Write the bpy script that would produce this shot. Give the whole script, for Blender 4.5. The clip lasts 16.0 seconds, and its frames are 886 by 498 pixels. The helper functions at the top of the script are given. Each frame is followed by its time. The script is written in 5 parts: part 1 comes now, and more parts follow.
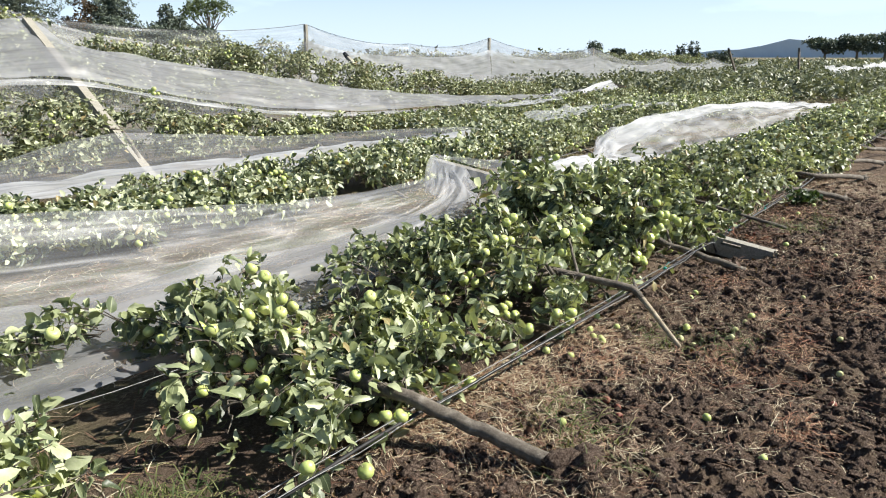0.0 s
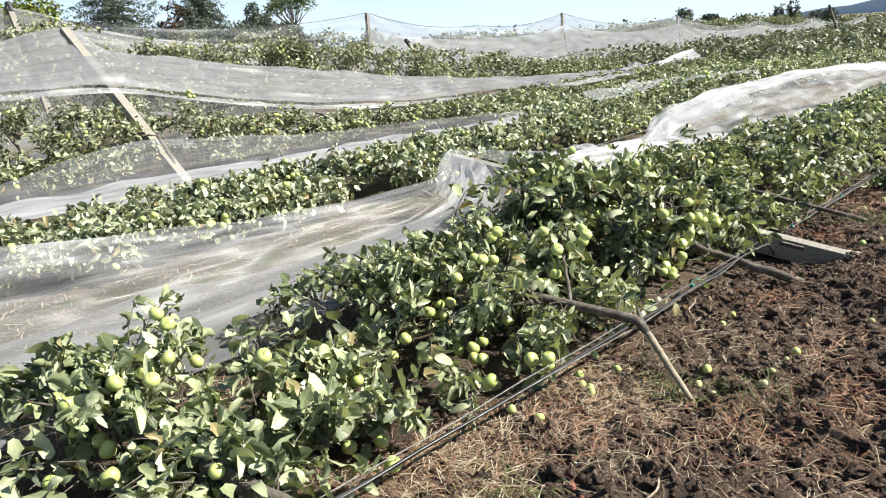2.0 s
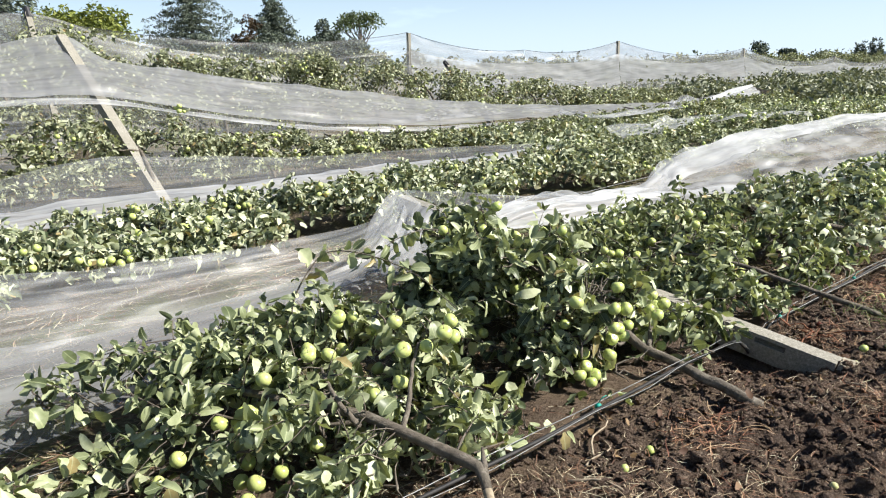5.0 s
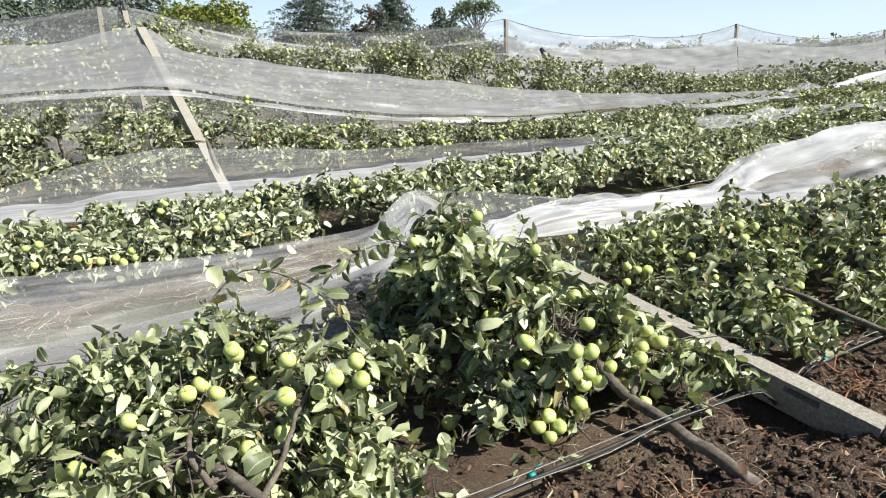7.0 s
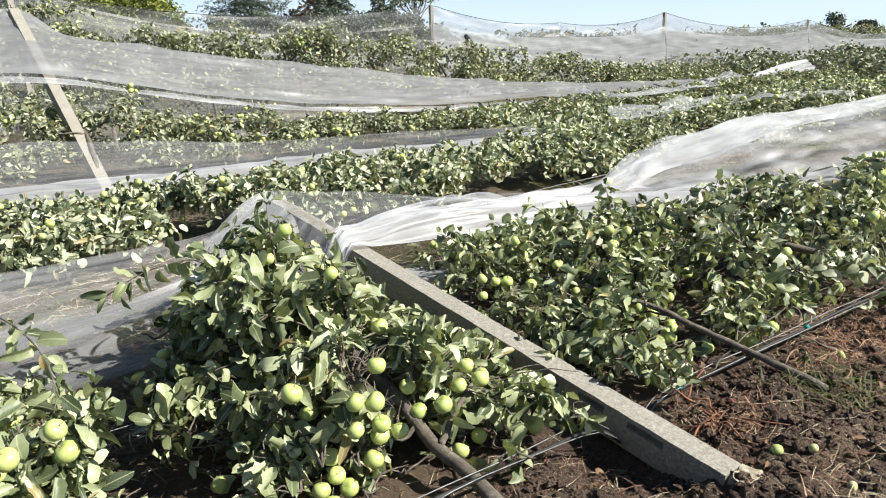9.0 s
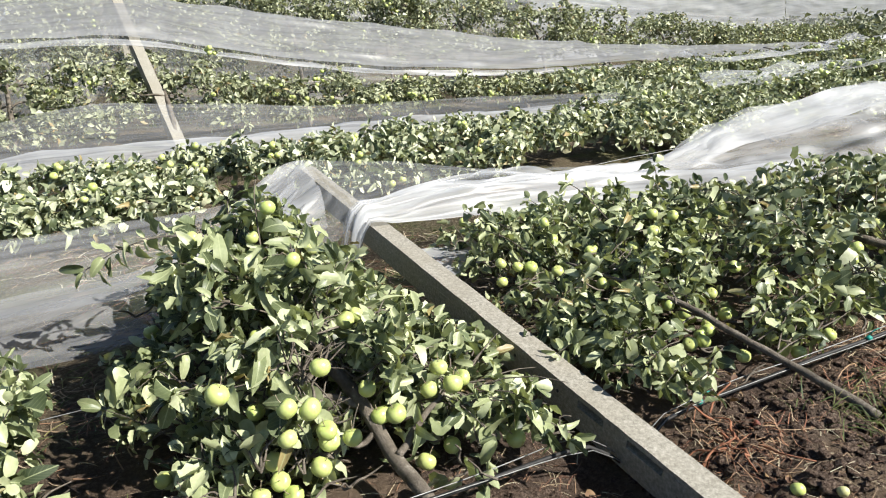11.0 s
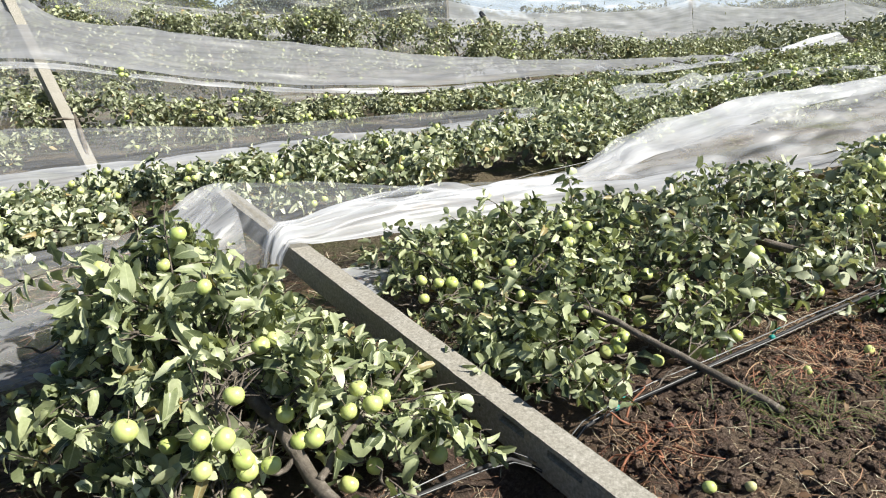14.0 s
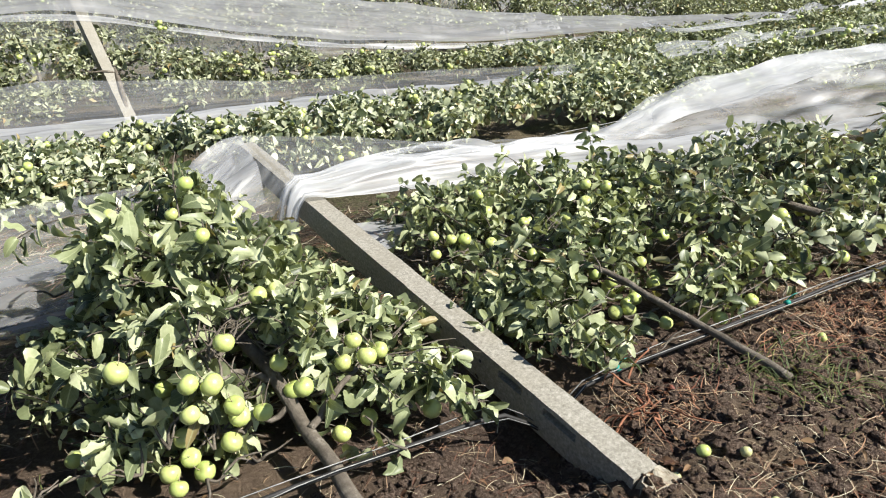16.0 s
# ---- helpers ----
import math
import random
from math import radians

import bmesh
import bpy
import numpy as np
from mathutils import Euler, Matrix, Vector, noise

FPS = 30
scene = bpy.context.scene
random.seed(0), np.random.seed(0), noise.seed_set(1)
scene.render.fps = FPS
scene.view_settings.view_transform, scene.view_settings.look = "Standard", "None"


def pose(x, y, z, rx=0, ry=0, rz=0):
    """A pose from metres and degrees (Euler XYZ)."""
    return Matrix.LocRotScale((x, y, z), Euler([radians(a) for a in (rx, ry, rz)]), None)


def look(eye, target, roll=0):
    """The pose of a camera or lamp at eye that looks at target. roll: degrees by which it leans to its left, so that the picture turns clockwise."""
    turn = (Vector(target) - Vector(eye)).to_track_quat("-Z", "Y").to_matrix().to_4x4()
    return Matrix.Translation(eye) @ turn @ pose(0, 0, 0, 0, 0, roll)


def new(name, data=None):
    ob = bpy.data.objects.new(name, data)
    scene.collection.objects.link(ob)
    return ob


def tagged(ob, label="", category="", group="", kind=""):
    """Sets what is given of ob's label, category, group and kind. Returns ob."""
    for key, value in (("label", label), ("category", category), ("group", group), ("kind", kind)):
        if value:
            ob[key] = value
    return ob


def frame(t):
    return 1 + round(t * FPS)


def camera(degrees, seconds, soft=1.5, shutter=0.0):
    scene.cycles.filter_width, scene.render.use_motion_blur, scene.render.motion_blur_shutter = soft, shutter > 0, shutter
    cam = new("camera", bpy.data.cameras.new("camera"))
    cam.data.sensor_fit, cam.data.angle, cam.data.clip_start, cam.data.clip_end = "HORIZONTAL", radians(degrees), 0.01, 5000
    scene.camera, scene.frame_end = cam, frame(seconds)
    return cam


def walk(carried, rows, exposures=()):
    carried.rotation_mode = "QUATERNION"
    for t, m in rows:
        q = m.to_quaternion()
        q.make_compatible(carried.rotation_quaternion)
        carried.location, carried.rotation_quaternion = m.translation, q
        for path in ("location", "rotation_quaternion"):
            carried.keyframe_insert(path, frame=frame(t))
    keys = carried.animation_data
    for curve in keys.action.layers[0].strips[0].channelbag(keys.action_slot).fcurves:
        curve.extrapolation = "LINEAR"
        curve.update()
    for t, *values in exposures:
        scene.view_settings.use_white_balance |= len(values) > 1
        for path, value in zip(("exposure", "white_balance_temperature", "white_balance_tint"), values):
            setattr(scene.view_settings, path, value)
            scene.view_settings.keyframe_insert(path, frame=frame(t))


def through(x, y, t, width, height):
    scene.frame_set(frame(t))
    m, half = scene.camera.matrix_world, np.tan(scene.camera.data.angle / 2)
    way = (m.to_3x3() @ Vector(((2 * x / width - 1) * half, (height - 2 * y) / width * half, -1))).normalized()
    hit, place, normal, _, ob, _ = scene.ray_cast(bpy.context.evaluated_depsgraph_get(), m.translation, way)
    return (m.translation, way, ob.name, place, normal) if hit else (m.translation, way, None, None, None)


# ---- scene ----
cam = camera(62.0, 16.0, soft=1.1)
METRES, EYE, TILT, LEAN, TURN = 5.2, 1.55, -14.6, 0.0, -53.0
ROWS = [
    (0.0, 0.0, 0.0, 0.0, -0.0, 0.0, 0.0),
    (0.5, 0.032, 0.0376, 0.0082, 0.07, -0.28, 0.27),
    (1.0, 0.0692, 0.076, 0.013, -0.06, -1.88, 0.82),
    (1.5, 0.094, 0.1247, 0.0237, 3.44, -3.43, 1.99),
    (2.0, 0.1322, 0.1617, 0.0407, 7.22, -1.21, 2.05),
    (2.5, 0.1749, 0.1841, 0.0498, 10.64, 1.21, 0.16),
    (3.0, 0.2043, 0.2118, 0.052, 10.99, 1.71, -0.61),
    (3.5, 0.2258, 0.2619, 0.0632, 10.83, 0.89, -0.92),
    (4.0, 0.2487, 0.3039, 0.0776, 11.19, 0.53, -1.3),
    (6.5, 0.3728, 0.4875, 0.1167, 16.85, -0.59, -2.06),
    (7.0, 0.408, 0.518, 0.127, 20.82, -0.87, -3.17),
    (7.5, 0.4318, 0.5562, 0.1298, 17.34, -1.09, -3.32),
    (8.0, 0.4446, 0.5982, 0.143, 16.04, -1.38, -3.2),
    (8.5, 0.4574, 0.6216, 0.1481, 13.06, -1.63, -2.12),
    (9.0, 0.4843, 0.6493, 0.1565, 16.66, -1.62, -2.54),
    (11.5, 0.5474, 0.7402, 0.1769, 24.64, -5.43, -4.29),
    (12.0, 0.5532, 0.7368, 0.1787, 19.13, -4.56, -3.68),
    (12.5, 0.5543, 0.7367, 0.1791, 15.99, -3.96, -2.93),
    (13.0, 0.5546, 0.7376, 0.1792, 15.98, -3.65, -2.24),
    (13.5, 0.5535, 0.7371, 0.1793, 17.81, -3.48, -2.03),
    (14.0, 0.5541, 0.7362, 0.1785, 19.13, -3.37, -2.33),
    (14.5, 0.5555, 0.7381, 0.178, 20.32, -3.65, -2.58),
    (15.0, 0.5593, 0.739, 0.1785, 20.99, -4.01, -2.87),
    (15.5, 0.5658, 0.7448, 0.1777, 20.65, -4.51, -3.27),
    (16.0, 0.5809, 0.7512, 0.1761, 22.6, -6.66, -3.32),
]
walk(cam, [(t, pose(0, 0, EYE, TILT, LEAN, TURN) @ pose(METRES * x, METRES * y, METRES * z, 90 + pitch, roll, yaw)) for t, x, y, z, yaw, pitch, roll in ROWS],
     [(0.0, 1.12, 6250, 10), (1.0, 1.16, 6250, 10), (1.5, 1.26, 6250, 10), (2.0, 1.23, 6250, 10), (2.5, 1.15, 6250, 10), (3.0, 1.10, 6250, 10), (16.0, 1.09, 6250, 10)])

# ---- world and sun ----
SUN_AZ, SUN_EL = -50.0, 40.0
world = bpy.data.worlds.new("world")
scene.world = world
world.use_nodes = True
wn, wl = world.node_tree.nodes, world.node_tree.links
wn.clear()
w_out = wn.new("ShaderNodeOutputWorld")
w_bg = wn.new("ShaderNodeBackground")
w_sky = wn.new("ShaderNodeTexSky")
w_sky.sky_type = "NISHITA"
w_sky.sun_disc = False
w_sky.sun_elevation, w_sky.sun_rotation = radians(SUN_EL), radians(90 - SUN_AZ)
w_sky.dust_density, w_sky.ozone_density, w_sky.air_density = 0.3, 1.5, 0.9
w_bg.inputs["Strength"].default_value = 0.051
# thin white cloud low over the horizon
w_map = wn.new("ShaderNodeMapping")
w_map.inputs["Scale"].default_value = (1.6, 1.6, 6.0)
w_noise = wn.new("ShaderNodeTexNoise")
w_noise.inputs["Scale"].default_value, w_noise.inputs["Detail"].default_value = 2.2, 5
w_ramp = wn.new("ShaderNodeMapRange")
w_ramp.inputs["From Min"].default_value, w_ramp.inputs["From Max"].default_value, w_ramp.inputs["To Max"].default_value = 0.5, 0.66, 0.85
w_mix = wn.new("ShaderNodeMix")
w_mix.data_type = "RGBA"
w_mix.inputs["B"].default_value = (8.0, 9.8, 11.5, 1)
wl.new(wn.new("ShaderNodeTexCoord").outputs["Generated"], w_map.inputs["Vector"])
wl.new(w_map.outputs[0], w_noise.inputs["Vector"])
wl.new(w_noise.outputs["Fac"], w_ramp.inputs["Value"])
# pale haze towards the horizon
w_xyz = wn.new("ShaderNodeSeparateXYZ")
w_haze = wn.new("ShaderNodeMapRange")
w_haze.inputs["From Min"].default_value, w_haze.inputs["From Max"].default_value = 0.0, 0.22
w_haze.inputs["To Min"].default_value, w_haze.inputs["To Max"].default_value = 0.8, 0.0
w_max = wn.new("ShaderNodeMath")
w_max.operation = "MAXIMUM"
wl.new(w_map.inputs["Vector"].links[0].from_socket, w_xyz.inputs[0])
wl.new(w_xyz.outputs["Z"], w_haze.inputs["Value"])
wl.new(w_haze.outputs[0], w_max.inputs[0])
w_low = wn.new("ShaderNodeMapRange")
w_low.inputs["From Min"].default_value, w_low.inputs["From Max"].default_value = 0.12, 0.42
w_low.inputs["To Min"].default_value, w_low.inputs["To Max"].default_value = 1.0, 0.1
w_mul = wn.new("ShaderNodeMath")
w_mul.operation = "MULTIPLY"
wl.new(w_xyz.outputs["Z"], w_low.inputs["Value"])
wl.new(w_ramp.outputs[0], w_mul.inputs[0])
wl.new(w_low.outputs[0], w_mul.inputs[1])
wl.new(w_mul.outputs[0], w_max.inputs[1])
wl.new(w_max.outputs[0], w_mix.inputs["Factor"])
wl.new(w_sky.outputs[0], w_mix.inputs["A"])
wl.new(w_mix.outputs["Result"], w_bg.inputs["Color"])
wl.new(w_bg.outputs[0], w_out.inputs["Surface"])
sun = new("sun", bpy.data.lights.new("sun", "SUN"))
sun.data.energy, sun.data.angle, sun.data.color = 5.0, radians(0.6), (1.0, 0.94, 0.84)
sun_way = Vector((math.cos(radians(SUN_EL)) * math.cos(radians(SUN_AZ)), math.cos(radians(SUN_EL)) * math.sin(radians(SUN_AZ)), math.sin(radians(SUN_EL))))
sun.matrix_world = look(sun_way * 60, (0, 0, 0))



# ---- small tools ----
def vnoise(x, y, seed=0):
    """Smooth value noise in -1..1 over two arrays."""
    xi, yi = np.floor(x).astype(np.int64), np.floor(y).astype(np.int64)
    fx, fy = x - xi, y - yi
    fx, fy = fx * fx * (3 - 2 * fx), fy * fy * (3 - 2 * fy)

    def h(a, b):
        n = (a * 374761393 + b * 668265263 + seed * 974711) & 0x7FFFFFFF
        n = ((n ^ (n >> 13)) * 1274126177) & 0x7FFFFFFF
        return ((n ^ (n >> 16)) & 0xFFFF) / 32767.5 - 1

    return (h(xi, yi) * (1 - fx) + h(xi + 1, yi) * fx) * (1 - fy) + (h(xi, yi + 1) * (1 - fx) + h(xi + 1, yi + 1) * fx) * fy


def mesh_of(name, verts, faces, material, smooth=False, uv=None):
    me = bpy.data.meshes.new(name)
    me.from_pydata(np.asarray(verts).tolist(), [], [list(map(int, f)) for f in faces])
    if material:
        me.materials.append(material)
    if smooth:
        me.polygons.foreach_set("use_smooth", [True] * len(me.polygons))
    if uv is not None:
        layer = me.uv_layers.new(name="UVMap")
        idx = np.zeros(len(me.loops), dtype=np.int32)
        me.loops.foreach_get("vertex_index", idx)
        layer.data.foreach_set("uv", np.asarray(uv)[idx].ravel())
    me.update()
    return me


def part_mesh(name, me, parent=None, label="", m=None, kind=""):
    ob = new(name, me)
    if parent:
        ob.parent = parent
    if m is not None:
        ob.matrix_basis = m
    return tagged(ob, label=label, kind=kind)


def part(name, bm, material, parent, label=""):
    me = bpy.data.meshes.new(name)
    bm.to_mesh(me)
    bm.free()
    me.materials.append(material)
    return part_mesh(name, me, parent, label)


def catmull(points, n):
    """n points along a smooth curve through the given ones, evenly by length."""
    p = np.asarray(points, float)
    if len(p) == 2:
        return p[0] + (p[1] - p[0]) * np.linspace(0, 1, n)[:, None]
    q = np.vstack([2 * p[0] - p[1], p, 2 * p[-1] - p[-2]])
    out = []
    for i in range(len(p) - 1):
        a, b, c, d = q[i:i + 4]
        t = np.linspace(0, 1, 12, endpoint=False)[:, None]
        out.append(0.5 * (2 * b + (c - a) * t + (2 * a - 5 * b + 4 * c - d) * t ** 2 + (3 * b - a - 3 * c + d) * t ** 3))
    out = np.vstack(out + [p[-1:]])
    s = np.concatenate([[0], np.cumsum(np.linalg.norm(np.diff(out, axis=0), axis=1))])
    return np.stack([np.interp(np.linspace(0, s[-1], n), s, out[:, k]) for k in range(3)], 1)


class Soup:
    """Gathers vertices and faces of many small forms for one mesh."""

    def __init__(self):
        self.v, self.f, self.n = [], [], 0

    def add(self, verts, faces):
        self.v.append(np.asarray(verts, float))
        self.f.extend([[i + self.n for i in f] for f in faces])
        self.n += len(verts)

    def tube(self, points, radii, sides=6, cap=True):
        p = np.asarray(points, float)
        r = np.interp(np.linspace(0, 1, len(p)), np.linspace(0, 1, len(radii)), radii)
        tan = np.gradient(p, axis=0)
        tan /= np.linalg.norm(tan, axis=1)[:, None] + 1e-9
        ref = np.array([0, 0, 1.0]) if abs(tan[0][2]) < 0.9 else np.array([1.0, 0, 0])
        u = np.cross(tan, ref)
        u /= np.linalg.norm(u, axis=1)[:, None] + 1e-9
        w = np.cross(tan, u)
        a = np.linspace(0, 2 * np.pi, sides, endpoint=False)
        ring = p[:, None] + r[:, None, None] * (np.cos(a)[None, :, None] * u[:, None] + np.sin(a)[None, :, None] * w[:, None])
        faces = [(i * sides + j, i * sides + (j + 1) % sides, (i + 1) * sides + (j + 1) % sides, (i + 1) * sides + j) for i in range(len(p) - 1) for j in range(sides)]
        if cap:
            faces += [tuple(range(sides))[::-1], tuple((len(p) - 1) * sides + j for j in range(sides))]
        self.add(ring.reshape(-1, 3), faces)

    def mesh(self, name, material, smooth=True):
        return mesh_of(name, np.vstack(self.v), self.f, material, smooth)


# ---- materials ----
def material(name):
    mat = bpy.data.materials.new(name)
    mat.use_nodes = True
    nt = mat.node_tree
    return mat, nt, nt.nodes["Principled BSDF"], nt.nodes["Material Output"]


def noise_node(nt, scale, detail=4, vector=None, rough=0.55):
    n = nt.nodes.new("ShaderNodeTexNoise")
    n.inputs["Scale"].default_value, n.inputs["Detail"].default_value, n.inputs["Roughness"].default_value = scale, detail, rough
    if vector is not None:
        nt.links.new(vector, n.inputs["Vector"])
    return n.outputs["Fac"]


def ramp(nt, fac, stops):
    r = nt.nodes.new("ShaderNodeValToRGB")
    while len(r.color_ramp.elements) < len(stops):
        r.color_ramp.elements.new(0.5)
    for e, (pos, col) in zip(r.color_ramp.elements, stops):
        e.position, e.color = pos, (*col, 1)
    nt.links.new(fac, r.inputs["Fac"])
    return r.outputs["Color"]


def mixed(nt, fac, a, b, mode="MIX"):
    m = nt.nodes.new("ShaderNodeMix")
    m.data_type, m.blend_type = "RGBA", mode
    for sock, val in ((m.inputs["Factor"], fac), (m.inputs["A"], a), (m.inputs["B"], b)):
        if isinstance(val, bpy.types.NodeSocket):
            nt.links.new(val, sock)
        else:
            sock.default_value = val if isinstance(val, float) else (*val, 1)
    return m.outputs["Result"]


def calc(nt, op, a, b, clamp=False):
    m = nt.nodes.new("ShaderNodeMath")
    m.operation, m.use_clamp = op, clamp
    for sock, val in zip(m.inputs, (a, b)):
        if isinstance(val, bpy.types.NodeSocket):
            nt.links.new(val, sock)
        else:
            sock.default_value = val
    return m.outputs[0]


def bump(nt, bsdf, height, strength, distance=0.01):
    b = nt.nodes.new("ShaderNodeBump")
    b.inputs["Strength"].default_value, b.inputs["Distance"].default_value = strength, distance
    nt.links.new(height, b.inputs["Height"])
    nt.links.new(b.outputs[0], bsdf.inputs["Normal"])


def place(nt):
    return nt.nodes.new("ShaderNodeNewGeometry").outputs["Position"]


def island(nt):
    return nt.nodes.new("ShaderNodeNewGeometry").outputs["Random Per Island"]


def leaf_material(name, stops, through=0.25, rough=0.5, rib=False):
    mat, nt, b, out = material(name)
    col = ramp(nt, island(nt), stops)
    if rib:
        uvs = nt.nodes.new("ShaderNodeSeparateXYZ")
        nt.links.new(nt.nodes.new("ShaderNodeTexCoord").outputs["UV"], uvs.inputs[0])
        off = calc(nt, "ABSOLUTE", uvs.outputs["Y"], 0.0)
        vein = calc(nt, "SINE", calc(nt, "ADD", calc(nt, "MULTIPLY", uvs.outputs["X"], 44.0), calc(nt, "MULTIPLY", off, -14.0)), 0.0)
        col = mixed(nt, calc(nt, "MULTIPLY", calc(nt, "GREATER_THAN", vein, 0.7), 0.07), col, (0.5, 0.53, 0.34))
        col = mixed(nt, calc(nt, "MULTIPLY", calc(nt, "LESS_THAN", off, 0.07), 0.45), col, (0.55, 0.58, 0.36))
    col = mixed(nt, noise_node(nt, 60, 2, place(nt)), col, mixed(nt, 1.0, col, (0.55, 0.6, 0.45), "MULTIPLY"))
    nt.links.new(col, b.inputs["Base Color"])
    b.inputs["Roughness"].default_value = rough
    b.inputs["Specular IOR Level"].default_value = 0.75 if rough < 0.4 else 0.4
    tr = nt.nodes.new("ShaderNodeBsdfTranslucent")
    nt.links.new(mixed(nt, 1.0, col, (1.0, 1.0, 0.45), "MULTIPLY"), tr.inputs["Color"])
    mx = nt.nodes.new("ShaderNodeMixShader")
    mx.inputs[0].default_value = through
    nt.links.new(b.outputs[0], mx.inputs[1])
    nt.links.new(tr.outputs[0], mx.inputs[2])
    nt.links.new(mx.outputs[0], out.inputs["Surface"])
    return mat


def plain(name, stops, scale=12.0, rough=0.7, metal=0.0, relief=0.3, spec=0.4, depth=0.01):
    mat, nt, b, out = material(name)
    pos = place(nt)
    f = noise_node(nt, scale, 6, pos, 0.65)
    nt.links.new(ramp(nt, f, stops), b.inputs["Base Color"])
    b.inputs["Roughness"].default_value, b.inputs["Metallic"].default_value = rough, metal
    b.inputs["Specular IOR Level"].default_value = spec
    if relief:
        bump(nt, b, noise_node(nt, scale * (4 if depth < 0.02 else 1.2), 7, pos, 0.7), relief, depth)
    return mat


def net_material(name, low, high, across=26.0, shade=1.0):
    """White woven plastic netting: partly see-through, denser in streaks along its length; shade below 1 darkens the
    colour.
    """
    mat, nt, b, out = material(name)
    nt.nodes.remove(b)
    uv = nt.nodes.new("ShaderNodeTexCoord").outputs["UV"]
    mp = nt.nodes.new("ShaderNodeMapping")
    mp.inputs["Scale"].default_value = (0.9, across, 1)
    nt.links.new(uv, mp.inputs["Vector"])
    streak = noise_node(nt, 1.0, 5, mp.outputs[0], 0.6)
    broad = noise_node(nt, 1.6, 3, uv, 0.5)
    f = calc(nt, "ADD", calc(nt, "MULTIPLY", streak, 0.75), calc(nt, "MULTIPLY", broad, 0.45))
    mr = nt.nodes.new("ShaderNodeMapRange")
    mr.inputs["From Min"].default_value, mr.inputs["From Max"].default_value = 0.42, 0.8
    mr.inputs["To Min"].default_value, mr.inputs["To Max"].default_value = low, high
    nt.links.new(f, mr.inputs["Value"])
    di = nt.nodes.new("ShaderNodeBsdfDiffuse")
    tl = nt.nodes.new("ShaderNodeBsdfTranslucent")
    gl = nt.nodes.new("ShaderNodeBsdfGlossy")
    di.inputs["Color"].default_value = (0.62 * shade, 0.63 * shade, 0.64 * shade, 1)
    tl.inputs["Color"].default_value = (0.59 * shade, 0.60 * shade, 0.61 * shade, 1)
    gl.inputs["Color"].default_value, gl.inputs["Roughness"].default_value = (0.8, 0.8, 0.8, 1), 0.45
    m1, m2, m3 = (nt.nodes.new("ShaderNodeMixShader") for _ in range(3))
    m1.inputs[0].default_value, m2.inputs[0].default_value = 0.4, 0.08
    nt.links.new(di.outputs[0], m1.inputs[1])
    nt.links.new(tl.outputs[0], m1.inputs[2])
    nt.links.new(m1.outputs[0], m2.inputs[1])
    nt.links.new(gl.outputs[0], m2.inputs[2])
    tp = nt.nodes.new("ShaderNodeBsdfTransparent")
    nt.links.new(mr.outputs[0], m3.inputs[0])
    nt.links.new(tp.outputs[0], m3.inputs[1])
    nt.links.new(m2.outputs[0], m3.inputs[2])
    nt.links.new(m3.outputs[0], out.inputs["Surface"])
    return mat


LEAF = leaf_material("apple_leaf", [(0.0, (0.04, 0.056, 0.027)), (0.25, (0.16, 0.19, 0.1)), (0.5, (0.35, 0.38, 0.215)), (0.8, (0.53, 0.555, 0.355)), (0.985, (0.63, 0.65, 0.455)), (0.99, (0.36, 0.28, 0.13))], 0.22, 0.43, True)
# paler leaf copy, with white glints of farther foliage put into its colour
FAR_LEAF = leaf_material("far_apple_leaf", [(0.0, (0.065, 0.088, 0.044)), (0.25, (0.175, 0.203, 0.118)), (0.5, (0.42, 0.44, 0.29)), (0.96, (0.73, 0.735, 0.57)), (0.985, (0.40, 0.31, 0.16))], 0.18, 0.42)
WEED = leaf_material("weed", [(0.0, (0.08, 0.095, 0.06)), (0.5, (0.22, 0.235, 0.155)), (1.0, (0.48, 0.47, 0.36))], 0.15)
WEED_DARK = leaf_material("green_weed", [(0.0, (0.03, 0.055, 0.02)), (1.0, (0.08, 0.12, 0.04))])
DULL_LEAF = leaf_material("dull_apple_leaf", [(0.0, (0.065, 0.08, 0.042)), (0.3, (0.19, 0.20, 0.118)), (0.6, (0.37, 0.385, 0.245)), (0.95, (0.60, 0.61, 0.45)), (0.99, (0.40, 0.29, 0.14))], 0.2, 0.5)
# needles lightened and blued: aerial haze is put into the colour
NEEDLE = leaf_material("hazed_needles", [(0.0, (0.07, 0.09, 0.08)), (0.6, (0.125, 0.15, 0.125)), (1.0, (0.22, 0.25, 0.19))], 0.1, 0.7)
BROADLEAF = leaf_material("broadleaf", [(0.0, (0.10, 0.13, 0.02)), (0.6, (0.21, 0.24, 0.045)), (1.0, (0.30, 0.31, 0.07))], 0.2, 0.6)
PINE = leaf_material("pine_needles", [(0.0, (0.06, 0.085, 0.03)), (1.0, (0.16, 0.20, 0.08))], 0.15, 0.7)
RUSSET = leaf_material("russet_leaf", [(0.0, (0.04, 0.028, 0.016)), (1.0, (0.12, 0.075, 0.035))], 0.1, 0.7)
GRASS = leaf_material("grass", [(0.0, (0.07, 0.11, 0.03)), (0.6, (0.15, 0.18, 0.06)), (1.0, (0.30, 0.27, 0.12))], 0.3, 0.6)
STRAW = leaf_material("straw", [(0.0, (0.15, 0.06, 0.04)), (0.35, (0.30, 0.17, 0.11)), (0.7, (0.47, 0.36, 0.25)), (1.0, (0.70, 0.62, 0.48))], 0.05, 0.7)
